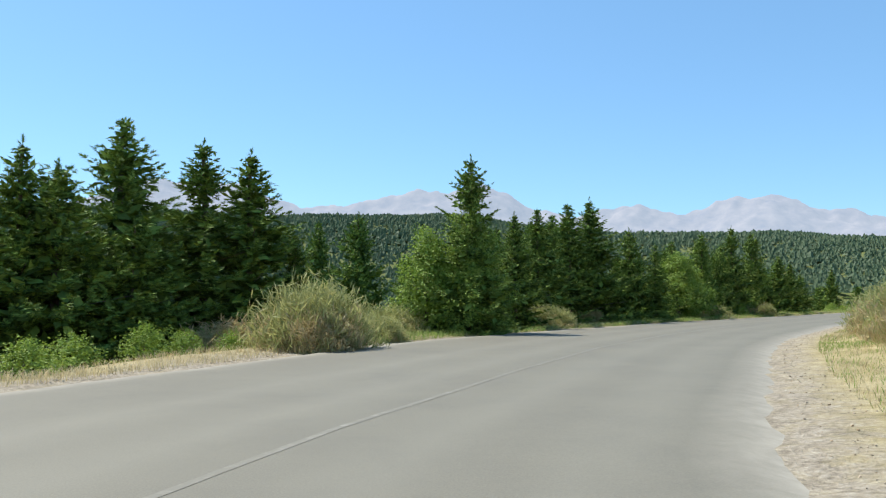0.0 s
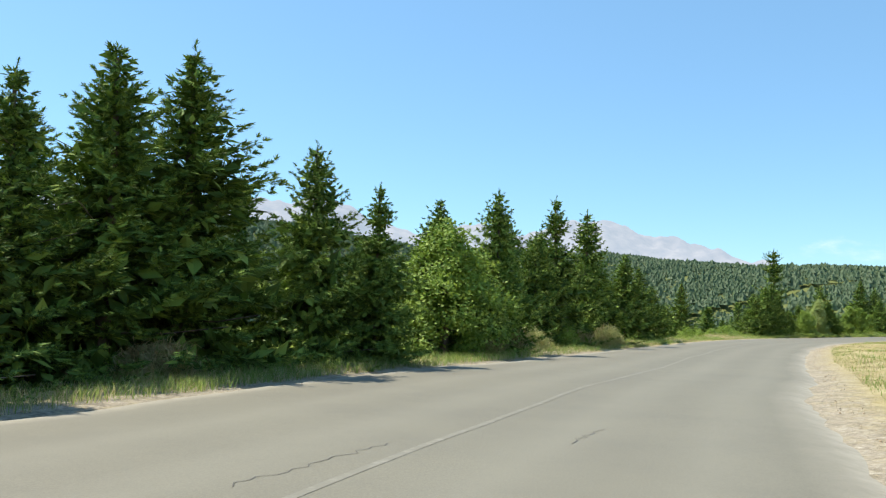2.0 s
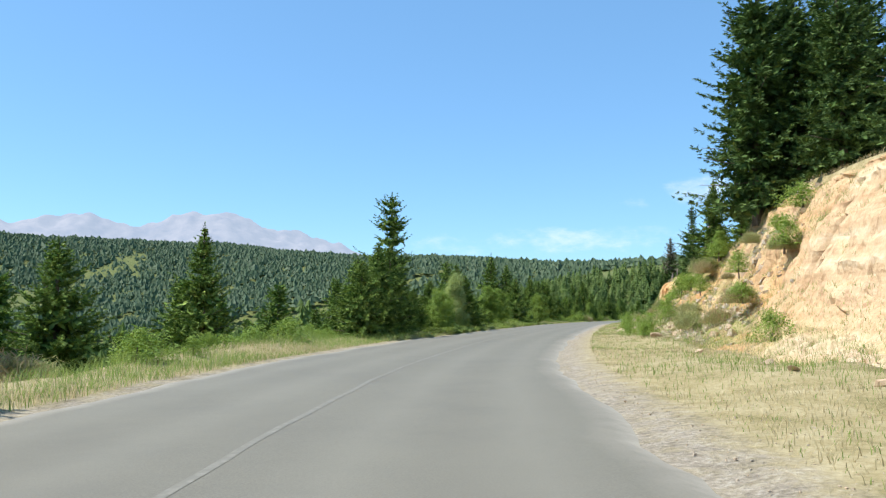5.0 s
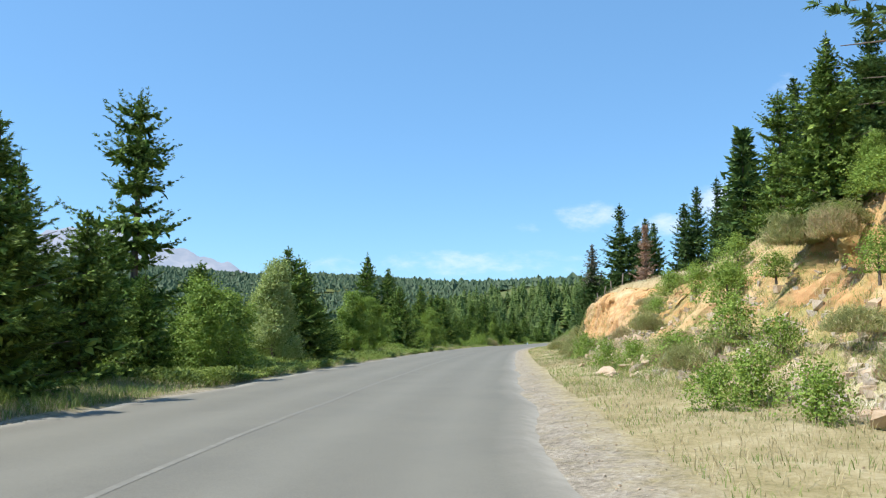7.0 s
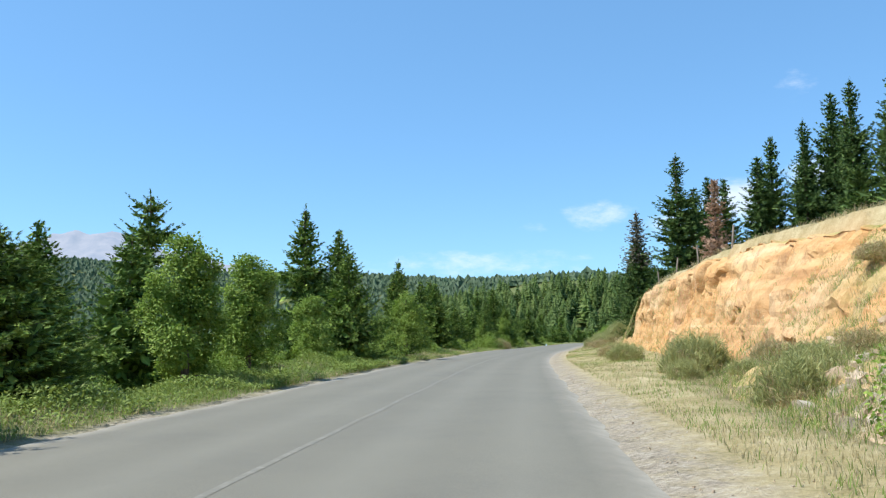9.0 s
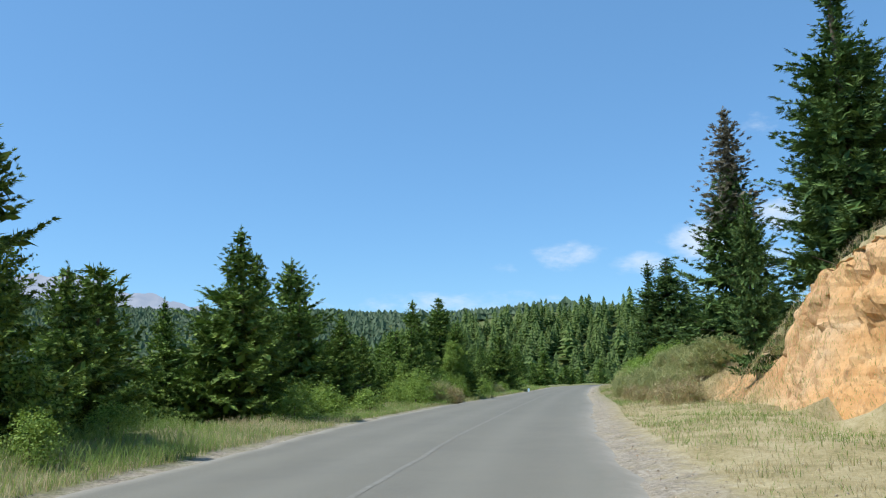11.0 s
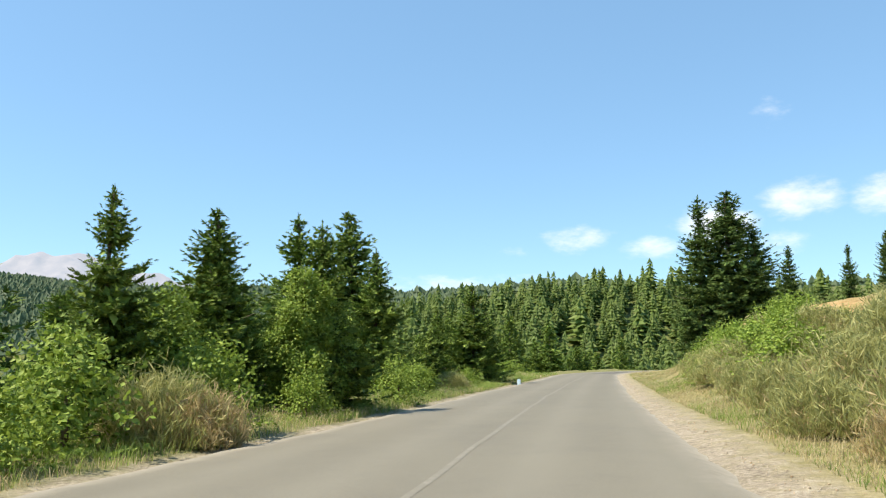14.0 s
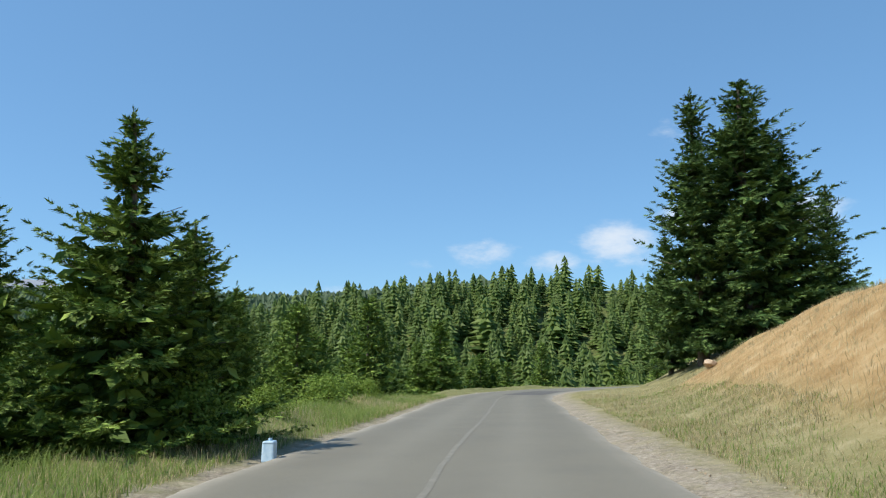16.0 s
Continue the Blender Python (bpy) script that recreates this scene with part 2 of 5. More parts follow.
wild = ramp_node(n, l, f1, ((0.3, (0.07, 0.09, 0.028)), (0.55, (0.13, 0.15, 0.05)), (0.75, (0.25, 0.22, 0.10))))
soil = ramp_node(n, l, f1, ((0.3, (0.34, 0.17, 0.07)), (0.55, (0.50, 0.29, 0.135)), (0.75, (0.60, 0.42, 0.24))))
base = mix_node(n, l, sep.outputs["Red"], wild, grass)
ragged = n.new("ShaderNodeMath")
ragged.operation = "MULTIPLY_ADD"
l.new(noise_tex(n, l, 2.6, 6, 0.75, "World"), ragged.inputs[0])
ragged.inputs[1].default_value, ragged.inputs[2].default_value = 2.4, -1.2
summ = n.new("ShaderNodeMath")
l.new(sep.outputs["Green"], summ.inputs[0]), l.new(ragged.outputs[0], summ.inputs[1])
edge = math_node(n, l, "MULTIPLY", summ.outputs[0], math_node(n, l, "MULTIPLY", sep.outputs["Green"], 2.5))
base = mix_node(n, l, edge, base, gravel)
base = mix_node(n, l, sep.outputs["Blue"], base, soil)
l.new(base, b.inputs["Base Color"])
bump_node(n, l, b, f2, 0.8, 0.06)

CLIFF, n, l, b = material("orange_earth_cliff", 0.95, 0.15)
f1, f2 = noise_tex(n, l, 0.35, 6, 0.65, "World", (1, 1, 1.6)), noise_tex(n, l, 5, 6, 0.7, "World")
bands = noise_tex(n, l, 1.0, 5, 0.6, "World", (0.10, 0.10, 2.2))
f3 = noise_tex(n, l, 0.16, 3, 0.5, "World")
orange = ramp_node(n, l, mix_node(n, l, 0.5, f1, bands), ((0.34, (0.36, 0.18, 0.070)), (0.45, (0.50, 0.275, 0.110)), (0.56, (0.57, 0.35, 0.160)), (0.70, (0.62, 0.45, 0.27))))
pale = ramp_node(n, l, mix_node(n, l, 0.5, f2, bands), ((0.33, (0.40, 0.265, 0.155)), (0.5, (0.56, 0.415, 0.265)), (0.66, (0.66, 0.55, 0.40))))
chalk = n.new("ShaderNodeAttribute")
chalk.attribute_name = "chalky"
col = mix_node(n, l, ramp_node(n, l, f3, ((0.46, (0.0, 0.0, 0.0)), (0.68, (0.5, 0.5, 0.5)))), orange, pale)
col = mix_node(n, l, math_node(n, l, "MULTIPLY", chalk.outputs["Fac"], 0.85), col, pale)
mottle = noise_tex(n, l, 1.3, 7, 0.75, "World", (1, 1, 0.8))
col = mix_node(n, l, ramp_node(n, l, mottle, ((0.34, (0.6, 0.6, 0.6)), (0.44, (0, 0, 0)))), col, (0.27, 0.155, 0.08))
streak = noise_tex(n, l, 1.0, 6, 0.7, "World", (2.4, 2.4, 0.35))
col = mix_node(n, l, ramp_node(n, l, streak, ((0.33, (0.7, 0.7, 0.7)), (0.43, (0, 0, 0)))), col, (0.30, 0.18, 0.095))
veg = n.new("ShaderNodeAttribute")
veg.attribute_name = "cover"
vsep = n.new("ShaderNodeSeparateColor")
l.new(veg.outputs["Color"], vsep.inputs["Color"])
stones = ramp_node(n, l, mix_node(n, l, 0.5, f2, noise_tex(n, l, 16, 5, 0.7, "World")), ((0.36, (0.24, 0.20, 0.15)), (0.5, (0.52, 0.46, 0.37)), (0.64, (0.74, 0.70, 0.62))))
col = mix_node(n, l, math_node(n, l, "MULTIPLY", vsep.outputs["Green"], math_node(n, l, "MULTIPLY", mottle, 1.9)), col, stones)
weeds = ramp_node(n, l, mix_node(n, l, 0.5, f2, noise_tex(n, l, 0.8, 3, 0.5, "World")), ((0.36, (0.14, 0.16, 0.042)), (0.5, (0.29, 0.27, 0.095)), (0.64, (0.48, 0.41, 0.20))))
gfac = math_node(n, l, "MULTIPLY", vsep.outputs["Red"], math_node(n, l, "MULTIPLY", math_node(n, l, "SUBTRACT", noise_tex(n, l, 0.9, 5, 0.7, "World"), 0.40), 6.0))
col = mix_node(n, l, gfac, col, weeds)
l.new(col, b.inputs["Base Color"])
vor = n.new("ShaderNodeTexVoronoi")
vor.feature = "DISTANCE_TO_EDGE"
vor.inputs["Scale"].default_value = 0.9
geo = n.new("ShaderNodeNewGeometry")
warp = n.new("ShaderNodeMapping")
warp.inputs["Scale"].default_value = (1.0, 1.0, 0.7)
l.new(geo.outputs["Position"], warp.inputs["Vector"]), l.new(warp.outputs["Vector"], vor.inputs["Vector"])
crack = math_node(n, l, "MULTIPLY", vor.outputs["Distance"], 5.0)
bump_node(n, l, b, math_node(n, l, "ADD", math_node(n, l, "MULTIPLY", crack, 0.5), math_node(n, l, "MULTIPLY", f2, 0.5)), 0.8, 0.12)

STONE, n, l, b = material("limestone", 0.9, 0.2)
info = n.new("ShaderNodeObjectInfo")
geo = n.new("ShaderNodeNewGeometry")
f = noise_tex(n, l, 4, 6, 0.7, "World")
col = ramp_node(n, l, f, ((0.28, (0.24, 0.19, 0.13)), (0.5, (0.42, 0.365, 0.29)), (0.75, (0.58, 0.53, 0.45))))
col = mix_node(n, l, math_node(n, l, "MULTIPLY", geo.outputs["Random Per Island"], 0.5), col, (0.52, 0.33, 0.17))
l.new(col, b.inputs["Base Color"])
bump_node(n, l, b, f, 0.8, 0.05)

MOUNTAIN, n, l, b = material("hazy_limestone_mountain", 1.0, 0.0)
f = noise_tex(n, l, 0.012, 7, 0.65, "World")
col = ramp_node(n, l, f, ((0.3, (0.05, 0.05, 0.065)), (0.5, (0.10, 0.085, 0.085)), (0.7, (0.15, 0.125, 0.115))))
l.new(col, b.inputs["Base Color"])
# the mountains glow blue-grey in place of aerial haze
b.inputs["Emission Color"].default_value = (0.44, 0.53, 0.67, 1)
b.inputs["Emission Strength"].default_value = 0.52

PLASTIC, n, l, b = material("pale_blue_plastic", 0.45, 0.5)
l.new(ramp_node(n, l, noise_tex(n, l, 12, 4), ((0.3, (0.42, 0.60, 0.74)), (0.7, (0.62, 0.76, 0.84)))), b.inputs["Base Color"])
WOOD, n, l, b = material("weathered_post_wood", 0.9, 0.2)
l.new(ramp_node(n, l, noise_tex(n, l, 14, 5, stretch=(1, 1, 0.15)), ((0.3, (0.16, 0.13, 0.10)), (0.7, (0.36, 0.31, 0.26)))), b.inputs["Base Color"])


# ---- mesh helpers ----
def mesh_np(name, verts, tris, mat, smooth=False):
    """A mesh from arrays of corners and triangles."""
    verts, tris = np.asarray(verts, np.float32), np.asarray(tris, np.int32)
    me = bpy.data.meshes.new(name)
    k = tris.shape[1]
    me.vertices.add(len(verts)), me.loops.add(tris.size), me.polygons.add(len(tris))
    me.vertices.foreach_set("co", verts.ravel())
    me.loops.foreach_set("vertex_index", tris.ravel())
    me.polygons.foreach_set("loop_start", np.arange(0, tris.size, k, dtype=np.int32))
    me.polygons.foreach_set("use_smooth", np.full(len(tris), smooth))
    me.materials.append(mat)
    me.update(calc_edges=True)
    return me


def attribute(me, name, values):
    """A value (or a colour) at every corner point of the mesh."""
    values = np.asarray(values, np.float32)
    if values.ndim == 1:
        me.attributes.new(name, "FLOAT", "POINT").data.foreach_set("value", values)
    else:
        col = np.concatenate([values, np.ones((len(values), 1), np.float32)], 1)
        me.attributes.new(name, "FLOAT_COLOR", "POINT").data.foreach_set("color", col.ravel())


def child(name, me, parent, label=""):
    ob = new(name, me)
    ob.parent = parent
    return tagged(ob, label)


def grid_tris(rows, cols):
    i = (np.arange(rows - 1)[:, None] * cols + np.arange(cols - 1)[None]).ravel()
    return np.concatenate([np.stack([i, i + 1, i + cols + 1], 1), np.stack([i, i + cols + 1, i + cols], 1)])


def bumps(x, y, z=0.0, seed=0.0, octaves=4):
    """Smooth uneven noise about -1 to 1, as a sum of turned waves."""
    rng = np.random.RandomState(int(seed * 10) + 5)
    out, amp, freq = 0.0, 0.5, 1.0
    for _ in range(octaves):
        for _ in range(3):
            a, p, c = rng.uniform(0, 2 * math.pi), rng.uniform(0, 2 * math.pi), rng.uniform(-1, 1)
            out = out + amp * 0.6 * np.sin(freq * (x * math.cos(a) + y * math.sin(a) + z * c) + p + 1.3 * np.sin(freq * 0.6 * (y * math.cos(a) - x * math.sin(a)) + p * 2))
        amp, freq = amp * 0.55, freq * 2.1
    return out


# ---- the road's line ----
ROUTE_A = [(-11.4, -40.5), (-7.6, -27.0), (-3.8, -13.5), (-1.9, -6.7), (0.0, 0.0), (1.9, 6.7), (4.3, 13.3), (6.9, 19.9), (9.8, 26.3), (13.2, 32.6), (16.8, 39.0), (20.9, 45.1), (24.7, 51.2),
           (28.8, 57.1), (33.2, 62.8), (37.9, 68.3), (42.8, 73.6), (47.9, 78.7), (53.1, 83.7), (58.4, 88.6), (63.7, 93.6), (69.0, 98.6), (74.4, 103.5), (79.8, 108.3), (85.3, 113.0), (90.8, 117.7)]
ROUTE_B = [(96.3, 122.4), (101.8, 127.0), (107.4, 131.6), (113.1, 136.0), (118.8, 140.3), (124.3, 144.5), (129.7, 148.4), (135.3, 152.4), (141.1, 156.6), (147.0, 160.9), (153.0, 165.2),
           (159.0, 169.5), (166.0, 174.2), (173.5, 179.2), (181.0, 184.0), (188.0, 188.6), (195.0, 193.2), (201.5, 197.0), (208.0, 200.0), (215.0, 201.6),
           (222.0, 201.4), (229.0, 199.0), (235.0, 194.5), (239.0, 188.0), (241.0, 180.0), (241.0, 162.0), (238.0, 132.0)]
LINE = np.array(ROUTE_A + ROUTE_B)
SEG = np.diff(LINE, axis=0)
SEGL = np.linalg.norm(SEG, axis=1)
ALONG = np.concatenate([[0], np.cumsum(SEGL)]) - SEGL[:4].sum()
KNOT_T = np.gradient(LINE, axis=0)
KNOT_T /= np.linalg.norm(KNOT_T, axis=1)[:, None]


def route_sd(x, y):
    """Metres along the road's line, and metres to its right."""
    pts = np.stack([np.ravel(x), np.ravel(y)], 1)
    s, d = np.empty(len(pts)), np.empty(len(pts))
    for k in range(0, len(pts), 40000):
        p = pts[k:k + 40000]
        best, bs, bd = np.full(len(p), 1e9), np.zeros(len(p)), np.zeros(len(p))
        for a, g, ln, s0 in zip(LINE, SEG, SEGL, ALONG):
            v = p - a
            u = np.clip((v @ g) / ln ** 2, 0, 1)
            q = v - u[:, None] * g
            r = np.hypot(q[:, 0], q[:, 1])
            m = r < best
            side = np.where(g[0] * v[:, 1] - g[1] * v[:, 0] > 0, -1.0, 1.0)
            best[m], bs[m], bd[m] = r[m], (s0 + u * ln)[m], (side * r)[m]
        s[k:k + 40000], d[k:k + 40000] = bs, bd
    return s, d


def route_xy(s, d):
    """The place s metres along the road's line and d metres to its right."""
    s, d = np.asarray(s, float), np.asarray(d, float)
    x, y = np.interp(s, ALONG, LINE[:, 0]), np.interp(s, ALONG, LINE[:, 1])
    tx, ty = np.interp(s, ALONG, KNOT_T[:, 0]), np.interp(s, ALONG, KNOT_T[:, 1])
    ln = np.hypot(tx, ty)
    return x + d * ty / ln, y - d * tx / ln


def table(s, *pairs):
    return np.interp(s, [p[0] for p in pairs], [p[1] for p in pairs])


def left_edge(s):
    return table(s, (-40, -9.0), (22, -8.8), (35, -7.1), (45, -6.6), (55, -5.5), (68, -5.0), (90, -6.4), (108, -6.9), (122, -6.2), (150, -6.0), (185, -5.75), (205, -5.9), (214, -5.6), (222, -4.9), (230, -4.3), (242, -3.9), (258, -3.6), (380, -3.6))


def right_edge(s):
    return table(s, (-40, 0.9), (14, 0.95), (28, 1.2), (40, 1.6), (52, 1.9), (66, 2.1), (80, 1.5), (92, 0.9), (110, 0.85), (130, 1.35), (165, 1.3), (185, 1.1), (203, 1.3), (215, 1.75), (232, 1.95), (250, 2.05), (264, 1.8), (380, 2.0))


def toe(s):
    return table(s, (-40, 3.0), (30, 3.0), (45, 5.0), (62, 7.0), (80, 7.4), (95, 6.4), (105, 5.7), (112, 5.4), (120, 4.7), (130, 4.3), (138, 4.2), (148, 4.5), (156, 6.4), (165, 7.0), (195, 6.8), (207, 6.2), (225, 3.4), (245, 3.6), (262, 4.5), (290, 6), (380, 6))


def crest(s):
    return table(s, (-40, 8), (40, 9), (62, 12.0), (80, 12.0), (110, 11.5), (135, 11.0), (150, 11.0), (165, 9.4), (198, 8.2), (207, 9.0), (225, 9.5), (260, 11), (290, 13), (380, 13))


def crest_height(s):
    return table(s, (-40, 1.0), (20, 0.8), (40, 0.9), (58, 1.5), (68, 4.6), (80, 5.4), (92, 6.4), (116, 7.3), (121, 6.5), (128, 5.4), (138, 4.9), (150, 4.5), (165, 5.2), (190, 5.0), (203, 4.4), (209, 2.4), (225, 2.0), (240, 2.2), (256, 3.6), (268, 3.7), (280, 2.4), (300, 3), (380, 3))


RIDGE = np.array([(-900, 560, 84, 170), (-190, 880, 88, 170), (30, 930, 92, 170), (150, 900, 72, 170), (300, 800, 62, 160), (400, 640, 48, 150), (440, 480, 36, 130), (410, 370, 31, 100), (367, 303, 24, 95),
                  (430, 240, 23, 95), (520, 120, 24, 95), (600, -100, 25, 95)], float)


def far_land(x, y):
    """The wooded valley and the ridge behind it."""
    best, top, wide = np.full(x.shape, 1e9), np.zeros(x.shape), np.full(x.shape, 95.0)
    for a, c in zip(RIDGE[:-1], RIDGE[1:]):
        g = (c - a)[:2]
        u = np.clip(((x - a[0]) * g[0] + (y - a[1]) * g[1]) / (g @ g), 0, 1)
        r = np.hypot(x - a[0] - u * g[0], y - a[1] - u * g[1])
        m = r < best
        best, top, wide = np.where(m, r, best), np.where(m, a[2] + u * (c[2] - a[2]), top), np.where(m, a[3] + u * (c[3] - a[3]), wide)
    rise = np.exp(-best ** 2 / (2 * wide ** 2))
    hump = 48 * np.exp(-((x - 640) ** 2 + (y - 520) ** 2) / (2 * 55.0 ** 2))
    return -16 + (top + 16) * rise + hump + 2.5 * bumps(x / 45, y / 45, 0, 2)


def smooth(v, a, c):
    u = np.clip((v - a) / (c - a), 0, 1)
    return u * u * (3 - 2 * u)


def land_parts(x, y):
    s, d = route_sd(x, y)
    x, y = np.ravel(x), np.ravel(y)
    le, re, tw, cw, ch = left_edge(s), right_edge(s), toe(s), crest(s), crest_height(s)
    uneven = 0.10 * bumps(x / 1.6, y / 1.6, 0, 1) + 0.05 * bumps(x / 0.5, y / 0.5, 0, 3)
    # left: narrow verge, then falling to the valley
    v = np.maximum(le - d, 0)
    near_left = -0.03 * v - 0.17 * np.maximum(v - 2.2, 0) + uneven * smooth(v, 0.2, 2)
    berm = 0.35 * np.exp(-((v - 2.5) / 1.2) ** 2) * smooth(s, 60, 95) * (0.6 + 0.6 * bumps(x / 6, y / 6, 0, 4))
    z_left = (near_left + berm) * (1 - smooth(v, 24, 110)) + far_land(x, y) * smooth(v, 24, 110)
    # right: verge, bank, then rising wooded hill
    w = np.maximum(d - re, 0)
    bank = ch * smooth(d, tw - 0.6, cw) ** 0.9
    hill = 0.20 * np.clip(d - cw, 0, 60)
    z_right = 0.05 * np.minimum(w, 3) + bank + hill + uneven * smooth(w, 0.3, 2) * 1.3
    z = np.where(d < 0, z_left, z_right)
    under = (d > le - 0.15) & (d < re + 0.15)
    z = np.where(under, -0.07, z - 0.012)
    return z, s, d, le, re, tw, cw


def land(x, y):
    return land_parts(np.atleast_1d(np.asarray(x, float)), np.atleast_1d(np.asarray(y, float)))[0]


# ---- ground, one sheet to the horizon ----
def spaced(lo, hi, step, reach, count):
    out = np.geomspace(step * 2, reach, count)
    return np.concatenate([(lo - out)[::-1], np.arange(lo, hi, step), hi + out])


GX, GY = spaced(-32, 224, 0.62, 4700, 46), spaced(-14, 214, 0.62, 4700, 46)
mx, my = np.meshgrid(GX, GY)
gz, gs, gd, gle, gre, gtw, gcw = land_parts(mx, my)
on_cliff = (gs > 60) & (gs < 212) & (gd > gtw - 0.3) & (gd < gcw + 0.4)
gz = np.where(on_cliff, gz - 0.9, gz)
hollow = on_cliff & (gd > gtw + 0.2) & (gd < gcw - 0.05)
fade = smooth(gs, 64, 70) * (1 - smooth(gs, 202, 207))
gz = np.where(hollow, gz + (np.minimum(gz, -0.5) - gz) * fade, gz)
me = mesh_np("ground", np.stack([mx.ravel(), my.ravel(), gz], 1), grid_tris(len(GY), len(GX)), GROUND, True)
lv, rv = np.maximum(gle - gd, 0), np.maximum(gd - gre, 0)
gravel_r = np.where(gd > 0, 1 - smooth(rv, 0.05, 1.3), 1 - smooth(lv, 0.05, 0.45 + 2.0 * (gs < 60)))
grass_r = np.where(gd > 0, 1.0 - 0.5 * smooth(gs, 208, 222), (1 - smooth(lv, 3, 9)) * (1 - 0.75 * smooth(gs, 100, 130)))
soil_b = np.where((gd > gtw) & (gs > 60) & (gs < 212), smooth(gd, gtw, gtw + 1.5) * (1 - smooth(gd, gcw - 0.4, gcw + 0.7)), 0) + np.where((gs > 248) & (gs < 275) & (gd > 0), 0.55 * smooth(gd, gtw, gtw + 2) * (1 - smooth(gd, gcw + 2, gcw + 6)), 0)
attribute(me, "cover", np.stack([grass_r, gravel_r, soil_b], 1))
tagged(new("ground", me), "dry grassy mountain ground with gravel shoulders", "ground", kind="structure")

# ---- road ----
rs = np.arange(-41, 376, 0.5)
cols = np.linspace(0, 1, 25)
le, re = left_edge(rs), right_edge(rs)
le = le + 0.12 * bumps(rs / 1.1, rs * 0, 0, 6) + 0.06 * bumps(rs / 0.35, rs * 0, 0, 7)
re = re + 0.10 * bumps(rs / 1.3, rs * 0, 0, 8) + 0.06 * bumps(rs / 0.35, rs * 0, 0, 9)
rd = le[:, None] + (re - le)[:, None] * cols[None]
rx, ry = route_xy(np.repeat(rs, len(cols)), rd.ravel())
centre = table(rs, (-40, -3.2), (20, -3.0), (35, -2.4), (50, -1.75), (62, -1.5), (90, -2.6), (110, -2.9), (130, -2.4), (180, -2.1), (208, -1.7), (240, -0.9), (380, -0.5))
rz = 0.02 * (1 - (2 * cols[None] - 1) ** 2) * np.ones((len(rs), 1)) + 0.006 * bumps(rx / 3, ry / 3, 0, 4).reshape(len(rs), -1)
rz[:, 0] = rz[:, -1] = -0.075
me = mesh_np("road", np.stack([rx, ry, rz.ravel()], 1), grid_tris(len(rs), len(cols))[:, ::-1], ASPHALT, True)
off = rd - centre[:, None]
lane = np.exp(-((np.abs(off) - 1.0) / 0.35) ** 2) + np.exp(-((np.abs(off) - 2.5) / 0.35) ** 2)
attribute(me, "lane", lane.ravel())
attribute(me, "edge", np.maximum(1 - smooth(cols, 0.0, 0.10), smooth(cols, 0.93, 1.0))[None].repeat(len(rs), 0).ravel())
road = tagged(new("road", me), "worn grey asphalt mountain road with dusty edges", "road", kind="structure")


def road_strip(name, s, d, width, mat, z, label):
    """A painted or tarred strip, or a painted shadow, that lies on the road."""
    d = np.asarray(d)
    x, y = route_xy(np.repeat(s, 2), np.stack([d - width / 2, d + width / 2], 1).ravel())
    across = (np.stack([d - width / 2, d + width / 2], 1) - left_edge(s)[:, None]) / (right_edge(s) - left_edge(s))[:, None]
    lift = z + (0.02 * (1 - (2 * across - 1) ** 2)).ravel() + 0.006 * bumps(x / 3, y / 3, 0, 4)
    me = mesh_np(name, np.stack([x, y, lift], 1), grid_tris(len(s), 2)[:, ::-1], mat)
    return child(name, me, road, label)


ls = np.arange(-30, 330, 0.5)
lc = np.interp(ls, rs, centre)
for a in range(0, len(ls) - 26, 25):
    part_s = ls[a:a + 26]
    road_strip("centre_line", part_s, lc[a:a + 26] + 0.02 * bumps(part_s, part_s * 0, 0, 3), 0.085, PAINT, 0.003, "worn faded white centre line")
rng = np.random.RandomState(3)
for s0, d0, ln in ((46, -3.2, 1.6), (48.5, -4.1, 1.2), (50.5, -4.9, 1.0), (49, -1.5, 2.6), (33, -3.0, 2.2), (36, -1.2, 1.2), (24, -2.0, 1.0)):
    ss = np.arange(s0, s0 + ln, 0.12)
    road_strip("crack", ss, d0 + 0.12 * (ss - s0) + 0.03 * rng.randn(len(ss)), 0.011, TAR_AND_SHADOW, 0.004, "thin dark crack in the asphalt")

# the tree shadow on the bend, laid down as a flat dark strip
ss = np.arange(287, 297, 0.5)
road_strip("painted_tree_shadow", ss, np.interp(ss, [287, 297], [0.1, 0.5]), 2.2, TAR_AND_SHADOW, 0.005, "tree shadow painted dark on the asphalt at the bend")

# ---- cut bank of orange earth on the right ----
def blocks(u, v, seed):
    """A random step for every irregular cell of a plane, for broken rock."""
    rng = np.random.RandomState(seed)
    px, py, pv = rng.rand(64, 64), rng.rand(64, 64), rng.uniform(-1, 1, (64, 64))
    iu, iv = np.floor(u).astype(int), np.floor(v).astype(int)
    best, out = np.full(u.shape, 9.0), np.zeros(u.shape)
    for a in (-1, 0, 1):
        for c in (-1, 0, 1):
            i, j = (iu + a) % 64, (iv + c) % 64
            r = (iu + a + px[i, j] - u) ** 2 + (iv + c + py[i, j] - v) ** 2
            m = r < best
            best, out = np.where(m, r, best), np.where(m, pv[i, j], out)
    return out


FACES = []


